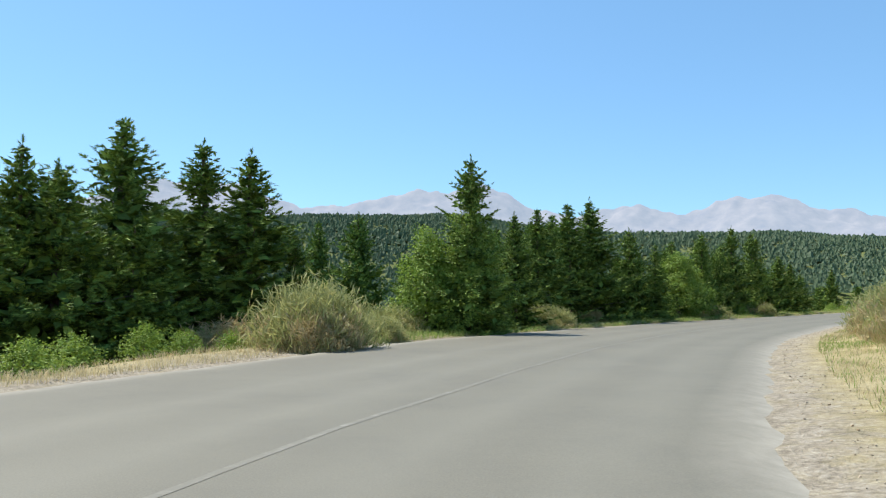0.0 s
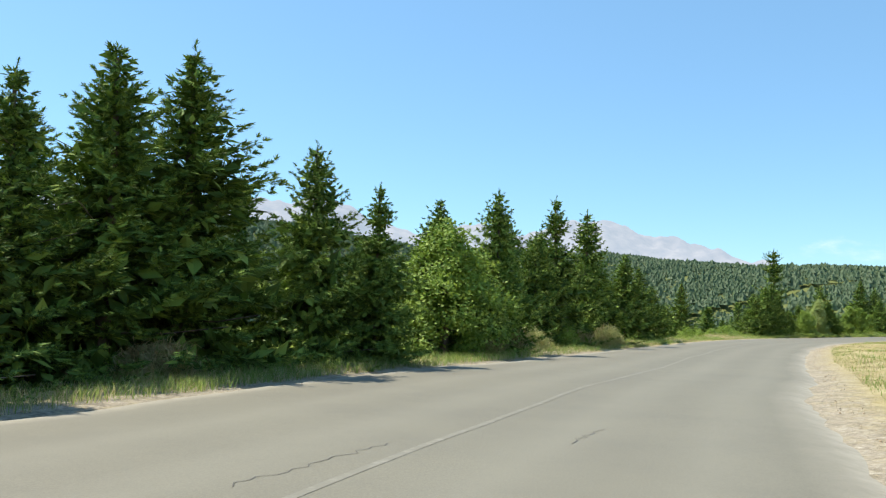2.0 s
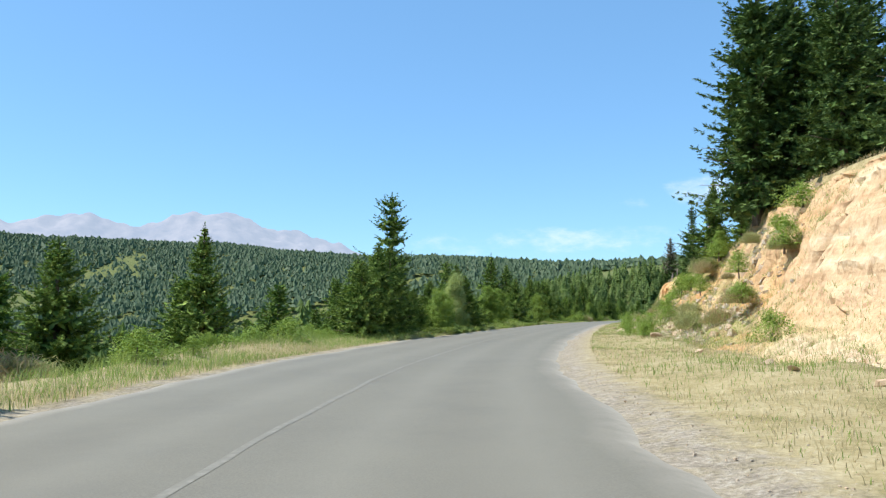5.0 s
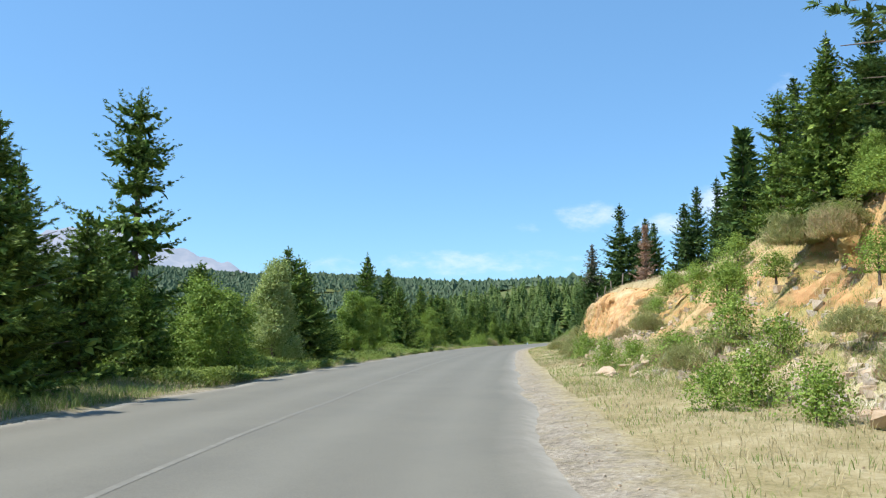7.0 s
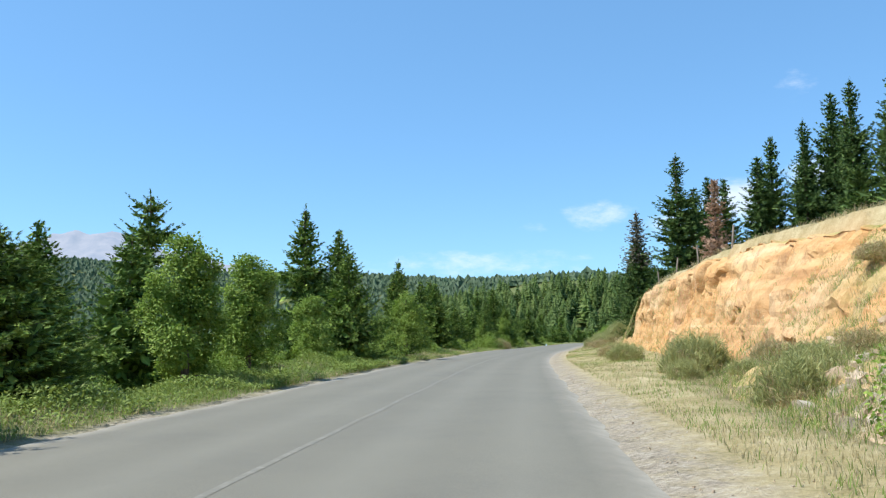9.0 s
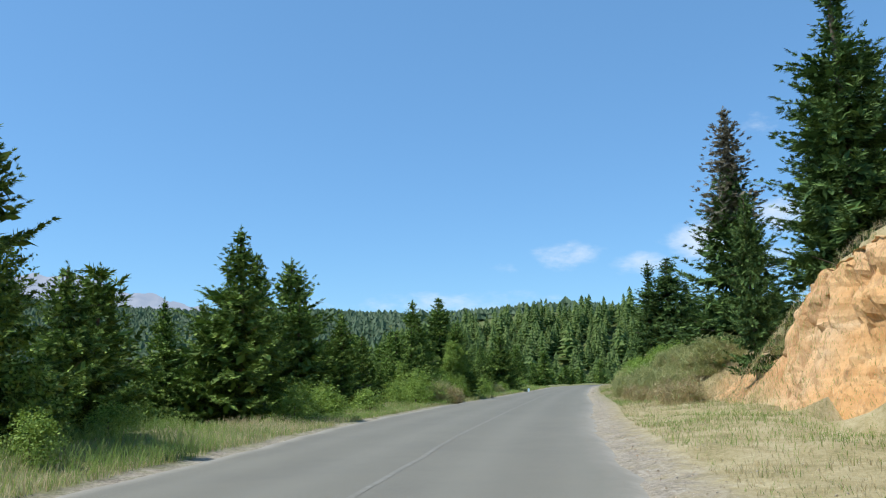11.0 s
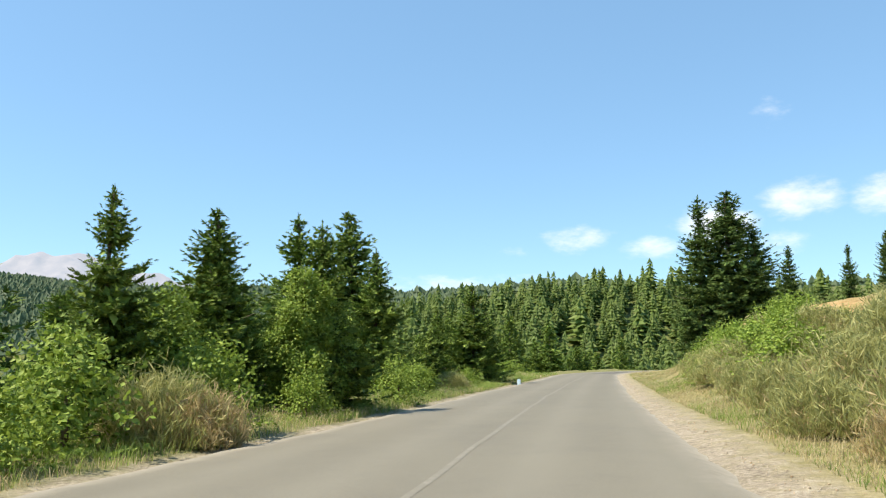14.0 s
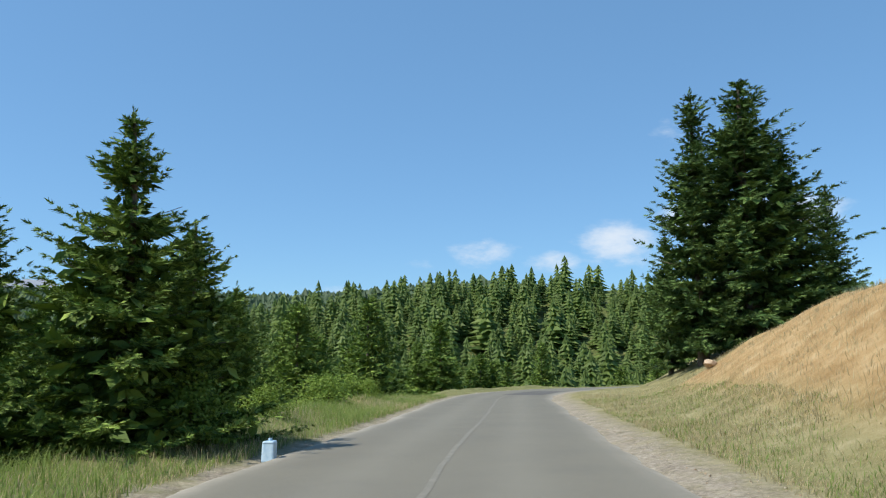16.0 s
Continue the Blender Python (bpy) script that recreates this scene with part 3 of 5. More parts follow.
def cliff_piece(name, s0, s1, label, seed, first, last):
    """A cut face: a rubble slope at its foot, an upright face with erosion slots and strata, a grassy lip."""
    rng = np.random.RandomState(seed)
    ss, us = np.arange(s0, s1, 0.16), np.linspace(0, 1, 72)
    S2, U2 = np.meshgrid(ss, us, indexing="ij")
    tw, cw, ch = toe(S2), crest(S2), crest_height(S2)
    ends = (smooth(S2, s0, s0 + 6) if first else 1.0) * (1 - smooth(S2, s1 - 4, s1) if last else 1.0) + 0 * S2
    steep = table(S2, (60, 0.60), (76, 0.72), (100, 0.55), (118, 0.42), (132, 0.22), (146, 0.16), (153, 0.6), (160, 0.84), (203, 0.85), (212, 0.5))
    prof = (1 - steep) * U2 ** 1.15 + steep * smooth(U2, 0.36, 0.84)
    d = tw - 0.7 + (cw - tw + 1.1) * U2
    z = ch * prof - 0.20
    rough = smooth(U2, 0.02, 0.2) * (1 - smooth(U2, 0.94, 1.0)) * ends
    x, y = route_xy(S2.ravel(), d.ravel())
    x, y = x.reshape(S2.shape), y.reshape(S2.shape)
    face = smooth(U2, 0.34, 0.46) * (1 - smooth(U2, 0.92, 1.0))
    rubble = 1 - smooth(U2, 0.26, 0.46)
    slots = np.zeros_like(S2)
    for _ in range(int((s1 - s0) * 1.1)):
        c, w, deep = rng.uniform(s0, s1), rng.uniform(0.16, 0.42), rng.uniform(0.4, 1.2) * (1.0 if rng.rand() < 0.6 else 0.4)
        mid, tall = rng.uniform(0.30, 0.98), rng.uniform(0.06, 0.30)
        wander = c + 0.25 * bumps(z / 1.5, z * 0, c, 19)
        slots += deep * np.exp(-((S2 - wander) / w) ** 2) * np.exp(-((z / np.maximum(ch, 0.5) - mid) / tall) ** 4)
    strata = bumps(S2 / 9, z / 0.32, 0, seed + 3, 2)
    lip = np.exp(-((U2 - 0.93) / 0.035) ** 2)
    push = rough * (0.26 * bumps(S2 / 2.6, z / 1.8, d, 17) + 0.12 * bumps(S2 / 0.9, z / 0.8, d, 13) + 0.06 * bumps(S2 / 0.3, z / 0.25, d, 18)
                    + face * (1.15 * np.minimum(slots, 1.2) + 0.16 * strata + 0.09 * blocks(S2 / 1.9, z / 1.3 + S2 * 0.07, 41) + 0.04 * blocks(S2 / 0.6, z / 0.3, 42)) - 0.28 * lip)
    x2, y2 = route_xy(S2.ravel(), (d + push).ravel())
    lumps = 0.10 * blocks(S2 / 0.9, d / 0.7, 43) + 0.08 * blocks(S2 / 0.45, d / 0.4, 44) + 0.22 * bumps(x / 1.1, y / 1.1, 0, 20)
    z = z + rough * (0.12 * bumps(x / 0.7, y / 0.7, 0, 14) + 0.10 * bumps(x / 0.25, y / 0.25, 0, 15) + rubble * lumps)
    z = z - (1 - ends) * 0.9
    me = mesh_np(name, np.stack([x2, y2, z.ravel()], 1), grid_tris(*S2.shape)[:, ::-1], CLIFF, False)
    green = np.clip((1 - face) * (0.7 + 0.5 * bumps(x / 3, y / 3, 0, 16)) + 0.45 * smooth(U2, 0.9, 0.96), 0, 1) * table(S2, (60, 0.45), (98, 0.5), (108, 1.6), (150, 1.6), (162, 1.0), (212, 1.0))
    green = np.maximum(green, face * table(S2, (104, 0.0), (112, 0.75), (150, 0.85), (155, 0.0)) * (0.6 + 0.7 * bumps(x / 2.5, z / 2.0, y / 2.5, 26)))
    heap = np.clip(rubble * smooth(U2, 0.04, 0.16) * (0.10 + 0.7 * bumps(x / 3.4, y / 3.4, 0, 27)), 0, 1)
    fan = np.exp(-((S2 - 110.5) / 3.6) ** 2) + 0.8 * np.exp(-((S2 - 123.0) / 2.0) ** 2) + np.exp(-((S2 - 138.5) / 3.0) ** 2) + 0.6 * np.exp(-((S2 - 80.0) / 9.0) ** 2)
    fan = fan * smooth(U2, 0.02, 0.10) * (1 - smooth(U2, 0.22, 0.42 + 0.1 * bumps(S2 / 1.5, d, 0, 73)))
    heap = np.clip(heap + 1.5 * fan, 0, 1)
    green = green * (1 - 0.85 * np.clip(fan, 0, 1))
    attribute(me, "cover", np.stack([green.ravel(), heap.ravel(), face.ravel()], 1))
    attribute(me, "chalky", (table(S2, (62, 1.0), (90, 0.85), (104, 0.3), (150, 0.0), (185, 0.0), (210, 0.35)) + 0.35 * bumps(S2 / 5, z / 1.6, 0, 71)).ravel())
    FACES.append((s0, s1, np.maximum.accumulate(d + push, axis=1), z))
    return tagged(new(name, me), label, "earth bank", kind="structure")


cliff_piece("cut_bank_1", 62, 139, "steep cut bank of orange earth and pale rubble", 61, True, False)
cliff_piece("cut_bank_2", 138.4, 210, "upright orange earth cliff with dark erosion slots", 62, False, True)


def bank_at(s, d):
    """Height of the cut face at a place along and across the road, or of the ground where there is none."""
    for s0, s1, across, up in FACES:
        i = int((s - s0) / 0.16)
        if 0 <= i < len(across) and across[i, 0] < d < across[i, -1]:
            return float(np.interp(d, across[i], up[i]))
    x, y = route_xy(s, d)
    return float(land(float(x), float(y))[0])


# ---- trees ----
def sprays(p, way, length, width, rng, fingers=True):
    """Needle sprays: a narrow blade with four side twigs for every point."""
    p, way = np.asarray(p), np.asarray(way)
    way = way / np.linalg.norm(way, axis=1)[:, None]
    out = p * np.array([1.0, 1.0, 0.0])
    out = out / (np.linalg.norm(out, axis=1)[:, None] + 1e-6)
    up = 0.85 * out + np.array([0, 0, 0.75]) + 0.45 * rng.randn(len(p), 3)
    side = np.cross(way, up)
    side /= np.linalg.norm(side, axis=1)[:, None] + 1e-9
    nor = np.cross(side, way)
    L, W = length[:, None], width[:, None]
    k = len(p)
    v = [p, p + way * L * 0.5 + side * W + nor * L * 0.06, p + way * L, p + way * L * 0.5 - side * W + nor * L * 0.06]
    base = np.arange(k)[:, None] * (16 if fingers else 4)
    f = [base + np.array([[0, 1, 2]]), base + np.array([[0, 2, 3]])]
    if fingers:
        for sg, at, o in ((1, 0.12, 4), (-1, 0.18, 7), (1, 0.46, 10), (-1, 0.52, 13)):
            q = p + way * L * at
            fw = way * 0.66 + sg * side * 0.62 - nor * 0.14
            v += [q - way * W * 0.55, q + way * W * 0.55, q + fw * L * (0.72 - 0.45 * at)]
            f.append(base + np.array([[o, o + 1, o + 2]]))
    return np.stack(v, 1).reshape(-1, 3), np.concatenate(f)


def conifer_arrays(seed, H, R, step=0.34, reach=0.17, power=0.95, bare=0.03, size=1.0, gaps=0.0, top=None, fingers=True):
    """Corner and triangle arrays of a conifer's crown: whorls of boughs with sprays, all sizes in metres."""
    rng = np.random.RandomState(seed)
    P, D, L, CP, CD, CL = [], [], [], [], [], []
    h = H * bare + 0.1
    lean = rng.rand() * 6.28
    while h < H * 0.985:
        u = h / H
        r = R * (1 - u) ** power * (0.86 + 0.28 * rng.rand()) + 0.05
        if u < 0.10:
            r *= 0.8 + u * 2
        if top and u > top:
            r = max(r, R * 0.36 * (1 - ((u - top) / (1 - top)) ** 4))
        if rng.rand() < gaps:
            r *= 0.45
        n = rng.randint(9, 14) if r > 0.3 else 6
        a0 = rng.rand() * 6.28
        for k in range(n):
            a = a0 + k * 6.283 / n + rng.randn() * 0.22
            ln = r * (0.62 + 0.55 * rng.rand()) * (1 + 0.12 * math.cos(a - lean))
            el = -0.20 + 0.62 * u + rng.randn() * 0.09
            out = np.array([math.cos(a), math.sin(a), 0])
            tang = np.array([-math.sin(a), math.cos(a), 0])
            m = max(2, int(ln / reach))
            start = 0.14
            for t in np.linspace(0.05, 0.55, max(2, int(ln / 0.28))):
                for _ in range(2):
                    CP.append(out * ln * t + tang * rng.randn() * 0.08 + np.array([0, 0, h + ln * t * el - 0.04])), CD.append(out * 0.6 + rng.randn(3) * 0.6), CL.append(min(0.16 + 0.16 * ln, 0.40) * (0.7 + 0.6 * rng.rand()))
            for t in np.linspace(start, 1.0, m) + rng.randn(m) * 0.03:
                pos = out * ln * t + tang * rng.randn() * 0.04 + np.array([0, 0, h + ln * t * el - 0.05 * ln * math.sin(3.1 * t) + 0.20 * ln * t * t])
                wide = (0.19 + 0.42 * (1 - t) * min(1.2, ln)) * size
                rise = np.array([0, 0, el + 0.35 * t + 0.05])
                for sg in (1, -1):
                    P.append(pos), D.append(out * 0.6 + sg * tang * 0.8 + rise * 0.5 + rng.randn(3) * 0.28), L.append(wide * (0.8 + 0.5 * rng.rand()))
                P.append(pos), D.append(out + rise * 0.8 + rng.randn(3) * 0.30), L.append((0.20 + 0.16 * rng.rand()) * size)
                if rng.rand() < 0.6:
                    P.append(pos), D.append(out * 0.5 + np.array([0, 0, 0.8]) + rng.randn(3) * 0.3), L.append((0.12 + 0.12 * rng.rand()) * size)
        h += step * (0.75 + 0.5 * rng.rand()) * (1.0 if u < 0.7 else 0.7)
    for k in range(9):
        P.append(np.array([0, 0, H - 0.07 * k])), D.append(np.array([rng.randn() * 0.3, rng.randn() * 0.3, 0.9])), L.append(0.14 + 0.02 * k)
    L, CL = np.array(L), np.array(CL)
    v, f = sprays(P, D, L, L * (0.135 if fingers else 0.18), rng, fingers)
    cv, cf = sprays(CP, CD, CL, CL * 0.24, rng, False)
    return np.concatenate([v, cv]), np.concatenate([f, cf + len(v)])


def trunk_arrays(seed, H, r0, limbs, R, start=0.08, sides=7):
    """A tapered, slightly bent trunk with bare limbs."""
    rng = np.random.RandomState(seed + 50)
    V, F = [], []

    def tube(pts, radii, k):
        o = sum(len(q) for q in V)
        ring = []
        for p, r in zip(pts, radii):
            for a in np.arange(k) * 6.2832 / k:
                ring.append(p + np.array([math.cos(a) * r, math.sin(a) * r, 0]) if abs(pts[-1][2] - pts[0][2]) > 0.8 * np.linalg.norm(pts[-1] - pts[0])
                            else p + np.array([-(pts[-1] - pts[0])[1], (pts[-1] - pts[0])[0], 0]) / (np.linalg.norm((pts[-1] - pts[0])[:2]) + 1e-9) * math.cos(a) * r + np.array([0, 0, math.sin(a) * r]))
        V.append(np.array(ring))
        for i in range(len(pts) - 1):
            for j in range(k):
                a, c = o + i * k + j, o + i * k + (j + 1) % k
                F.append((a, c, c + k)), F.append((a, c + k, a + k))

    hs = np.linspace(-0.3, H * 0.97, 9)
    bend = np.cumsum(rng.randn(9, 2) * 0.02 * H / 9, axis=0)
    tube([np.array([bx, by, h]) for (bx, by), h in zip(bend, hs)], r0 * (1.15 - hs / H) + 0.012, sides)
    for k in range(limbs):
        u = start + (0.85 - start) * k / max(1, limbs)
        a, ln = rng.rand() * 6.28, R * (1 - u) ** 0.85 * 0.8
        d = np.array([math.cos(a), math.sin(a), -0.1 + 0.6 * u])
        p0 = np.array([0, 0, H * u])
        tube([p0, p0 + d * ln * 0.5, p0 + d * ln + np.array([0, 0, 0.08 * ln])], [r0 * 0.28 * (1.1 - u), r0 * 0.16 * (1.1 - u), 0.008], 4)
    return np.concatenate(V), np.array(F)


def leafy_arrays(seed, H, R, clumps, leaves, size, low=0.1):
    """An uneven leafy crown: lobes of many small clumps of leaves, with gaps between them."""
    rng = np.random.RandomState(seed)
    lobes = []
    for k in range(9):
        u, a = (k + rng.rand()) / 9, k * 2.4 + rng.rand()
        out = R * (0.62 - 0.50 * u) * (0.6 + 0.6 * rng.rand())
        lobes.append((math.cos(a) * out, math.sin(a) * out, H * (low + 0.14 + (0.70 - low) * u), R * (0.34 + 0.20 * rng.rand()) * (1.1 - 0.4 * u)))
    P, D = [], []
    for k in range(clumps):
        cx, cy, cz, r = lobes[rng.randint(9)]
        w = rng.randn(3)
        w /= np.linalg.norm(w)
        q = np.clip(rng.randn(leaves, 3), -1.5, 1.5) * R * 0.10 * (0.6 + 0.8 * rng.rand())
        c = np.array([cx, cy, cz]) + w * r * np.array([1, 1, 1.15]) * (0.75 + 0.3 * rng.rand())
        P.append(c + q), D.append(w + 0.8 * rng.randn(leaves, 3) + np.array([0, 0, -0.1]))
    P, D = np.concatenate(P), np.concatenate(D)
    L = size * (0.7 + 0.7 * rng.rand(len(P)))
    P[:, 2] = np.maximum(P[:, 2], 0.06)
    return sprays(P, D, L, L * 0.36, rng, False)


def broom_arrays(seed, R, H, strands, width=0.010, inner=0.0):
    """A broom bush: a lumpy dome of hundreds of thin rising stems."""
    rng = np.random.RandomState(seed)
    a, e = rng.rand(strands) * 6.283, np.arcsin(rng.rand(strands) ** 0.8)
    lump = 0.80 + 0.13 * np.sin(a * 3 + seed) * np.cos(e * 4) + 0.12 * np.sin(a * 7 + e * 5 + seed) + 0.06 * rng.randn(strands)
    q = (lump * (0.62 + 0.38 * rng.rand(strands) ** 0.5) * (1 - inner))[:, None]
    tip = np.stack([np.cos(a) * np.cos(e) * R, np.sin(a) * np.cos(e) * R, 0.10 * H + np.sin(e) * H * 0.92], 1) * q
    way = np.stack([np.cos(a) * np.cos(e) * 0.55, np.sin(a) * np.cos(e) * 0.55, np.full(strands, 0.75)], 1) + rng.randn(strands, 3) * 0.42
    way /= np.linalg.norm(way, axis=1)[:, None]
    L = (H * (0.10 + 0.20 * rng.rand(strands)))[:, None]
    base = tip - way * L
    base[:, 2] = np.maximum(base[:, 2], 0.0)
    side = np.cross(way, rng.randn(strands, 3))
    side /= np.linalg.norm(side, axis=1)[:, None]
    w = width * (0.7 + 0.8 * rng.rand(strands))[:, None]
    mid = base * 0.4 + tip * 0.6
    v = np.stack([base, mid - side * w, mid + side * w, tip], 1).reshape(-1, 3)
    o = np.arange(strands)[:, None] * 4
    return v, np.concatenate([o + np.array([[0, 2, 1]]), o + np.array([[1, 2, 3]])])


KINDS = {}


def kind(name, thing, height, crown, crown_mat, trunk, label, category, extra=None):
    """Lays down one kind of plant: its meshes, made once."""
    parts = []
    if trunk is not None:
        parts.append(("trunk", mesh_np(thing + "_trunk", *trunk, BARK, True), ""))
    parts.append(("crown", mesh_np(thing + "_crown", *crown, crown_mat), ""))
    if extra:
        parts.append((extra[0], mesh_np(thing + "_" + extra[0], *extra[1], extra[2]), extra[3]))
    KINDS[name] = [thing, height, parts, label, category, []]


def plant(name, x, y, top=None, widen=1.0, sink=0.0, size=None, label=None):
    """Notes a plant of a kind at a place, with its top at a given height, or of a given size."""
    z = float(land(x, y)[0]) - sink
    ps, pd = route_sd(x, y)
    if 62 < ps[0] < 210 and pd[0] > 2:
        z = max(z - 0.9, bank_at(float(ps[0]), float(pd[0])))
    height = KINDS[name][1]
    s = size if size else max(0.15, (top - z) / height)
    turn = (x * 37.7 + y * 91.3) % 360
    KINDS[name][5].append((Matrix.LocRotScale((x, y, z - 0.03), Euler((0, 0, radians(turn))), (s * widen, s * widen, s)), label))


def grow():
    """Sets up every plant that was noted; plants of a kind share their meshes."""
    for thing, height, parts, label, category, places in KINDS.values():
        for m, own in places:
            root = tagged(new(thing), own or label, category, category + "s by the road")
            root.matrix_basis = m
            for pname, me, plabel in parts:
                child(pname, me, root, plabel)


for k, (H, R, power, gaps) in enumerate(((6.0, 2.6, 1.06, 0.08), (6.4, 2.5, 1.12, 0.12), (5.6, 2.65, 0.98, 0.08), (7.0, 2.55, 1.10, 0.14))):
    kind("fir%d" % k, "fir_tree", H, conifer_arrays(10 + k, H, R, 0.34, 0.085, power, gaps=gaps, size=0.56), FIR, trunk_arrays(k, H, 0.10, 8, R), "green fir tree with tiered boughs on the roadside slope", "tree")
for k, (H, R) in enumerate(((5.0, 2.1), (5.5, 2.05))):
    kind("young%d" % k, "young_fir_tree", H, conifer_arrays(24 + k, H, R, 0.42, 0.28, 1.0, size=1.15), FIR, trunk_arrays(24 + k, H, 0.08, 4, R, sides=5), "young green fir tree in the wood below the road", "tree")
for k, (H, R, power, gaps) in enumerate(((11.0, 3.3, 0.80, 0.10), (12.0, 3.1, 0.90, 0.12), (10.5, 3.1, 0.98, 0.08))):
    kind("pine%d" % k, "tall_fir_tree", H, conifer_arrays(30 + k, H, R, 0.46, 0.15, power, bare=0.06, size=0.85, gaps=gaps), FIR_BLUE, trunk_arrays(20 + k, H, 0.17, 12, R), "tall dark green fir tree on the bank", "tree")
kind("hillfir", "hill_fir_tree", 10.0, conifer_arrays(39, 10.0, 2.4, 0.7, 0.5, 0.85, bare=0.05, size=2.4, fingers=False), FIR_BLUE, trunk_arrays(39, 10.0, 0.15, 4, 2.2, sides=5), "dark green fir tree on the hill above", "tree")
kind("topped", "topped_fir_tree", 10.0, conifer_arrays(41, 10.0, 2.7, 0.60, 0.09, 0.6, bare=0.05, size=0.58, gaps=0.30, top=0.78), FIR, trunk_arrays(41, 10.0, 0.14, 14, 2.4), "tall gappy fir tree with a blunt top", "tree")
kind("dead", "dead_fir_tree", 8.0, conifer_arrays(51, 8.0, 1.5, 0.40, 0.28, 0.7, bare=0.2, size=1.0, gaps=0.3), FIR_DEAD, trunk_arrays(51, 8.0, 0.12, 16, 1.3), "dead fir tree with rust-brown needles", "tree")
kind("grey", "grey_topped_fir_tree", 10.0, conifer_arrays(53, 7.4, 2.6, 0.46, 0.18, 0.85, bare=0.05, size=0.95, gaps=0.15), FIR_BLUE, trunk_arrays(53, 10.0, 0.14, 22, 2.0), "fir tree with a bare grey dying top", "tree",
     ("dead_top", conifer_arrays(54, 10.0, 2.3, 0.42, 0.22, 0.8, bare=0.48, size=0.75, gaps=0.15), FIR_GREY, "bare grey boughs at the top"))
for k in range(2):
    kind("leafy%d" % k, "broadleaf_tree", 4.0, leafy_arrays(60 + k, 4.0, 1.6, 300, 48, 0.085, 0.02), FIR_LIGHT, trunk_arrays(60 + k, 3.6, 0.09, 10, 1.3), "small bright green broadleaf tree at the road edge", "tree")
    kind("shrub%d" % k, "green_shrub", 1.0, leafy_arrays(70 + k, 1.0, 0.75, 190, 15, 0.050, -0.08), FIR_LIGHT, trunk_arrays(70 + k, 0.5, 0.018, 5, 0.4), "low bright green shrub", "shrub")
kind("ivy", "ivy_clad_tree", 6.0, leafy_arrays(65, 6.0, 1.7, 800, 46, 0.09, 0.0), IVY, trunk_arrays(65, 5.6, 0.10, 12, 1.2), "tree wrapped in pale flowering climber", "tree")
for k in range(2):
    kind("vine%d" % k, "climber_wrapped_tree", 5.0, leafy_arrays(68 + k, 5.0, 1.35, 560, 46, 0.085, 0.0), FIR_LIGHT, trunk_arrays(68 + k, 4.6, 0.09, 10, 1.0), "young tree wrapped in a bright green climber", "tree")
kind("clad", "vine_clad_fir_tree", 6.0, conifer_arrays(66, 6.0, 2.3, 0.34, 0.09, 1.0, gaps=0.1, size=0.58), FIR, trunk_arrays(66, 6.0, 0.1, 8, 1.6), "fir tree half covered by a bright green climber", "tree",
     ("climber", leafy_arrays(67, 4.2, 1.5, 300, 42, 0.07, 0.02), FIR_LIGHT, "bright green climber"))
for k in range(2):
    kind("broom%d" % k, "broom_bush", 1.6, broom_arrays(80 + k, 1.5, 1.6, 6500, 0.010), BROOM, None, "rounded green broom bush with dry stems", "bush",
         ("dry_core", broom_arrays(90 + k, 1.45, 1.2, 1500, 0.012, 0.06), BROOM_DRY, "dry tan stems"))
kind("drybroom", "dry_broom_bush", 1.3, broom_arrays(85, 1.2, 1.3, 4200, 0.009), BROOM_DRY, None, "dry tan broom bush on the bank", "bush", ("green_core", broom_arrays(86, 1.15, 1.2, 2000, 0.009), BROOM, "green stems"))

# left of the road, the first bend: place and height of the top
for nm, x, y, top, wide in (("fir3", -7.7, 26.0, 6.3, 1.5), ("fir1", -6.3, 26.6, 6.1, 1.5), ("fir0", -9.5, 24.0, 6.5, 1.25), ("fir2", -10.2, 21.5, 4.9, 1.25), ("fir1", -11.2, 21.5, 5.5, 1.2), ("pine2", -12.6, 20.5, 6.3, 1.0),
                            ("fir0", -4.9, 27.0, 3.3, 1.1), ("fir2", -8.6, 22.6, 3.4, 1.3), ("fir0", -6.9, 45.1, 5.4, 0.9), ("fir2", -5.3, 51.3, 6.6, 0.9), ("clad", 1.0, 29.4, 6.4, 1.05), ("leafy0", -0.6, 29.5, 3.9, 1.0),
                            ("fir1", 3.0, 34.2, 4.9, 1.1), ("fir0", 4.4, 38.1, 5.4, 1.15), ("fir3", 5.3, 40.6, 5.2, 1.2), ("fir0", 6.5, 42.3, 6.1, 1.2)):
    plant(nm, x, y, top, wide)
for nm, x, y, top, wide in (("fir1", 7.8, 43.3, 6.6, 1.35), ("fir2", 10.4, 45.6, 5.2, 0.9), ("fir3", 12.0, 46.1, 4.4, 1.1), ("fir0", 14.6, 52.0, 4.9, 1.1), ("clad", 16.9, 53.3, 5.6, 1.0), ("leafy1", 14.7, 51.2, 4.2, 1.25),
                            ("fir2", 20.3, 59.7, 4.9, 1.0), ("fir3", 21.7, 61.3, 6.7, 1.1), ("clad", 24.4, 64.5, 6.6, 1.1), ("fir0", 28.6, 69.5, 4.9, 1.3), ("fir1", 31.2, 73.4, 4.6, 1.3), ("fir2", 33.0, 75.5, 3.6, 1.1),
                            ("fir0", 34.6, 84.4, 4.6, 1.1), ("fir1", 45.6, 95.8, 5.0, 0.95), ("fir2", 39.5, 93.5, 3.9, 1.1), ("fir0", 18.5, 60.5, 4.0, 1.2), ("fir2", 24.0, 66.5, 4.2, 1.2)):
    plant(nm, x, y, top, wide)
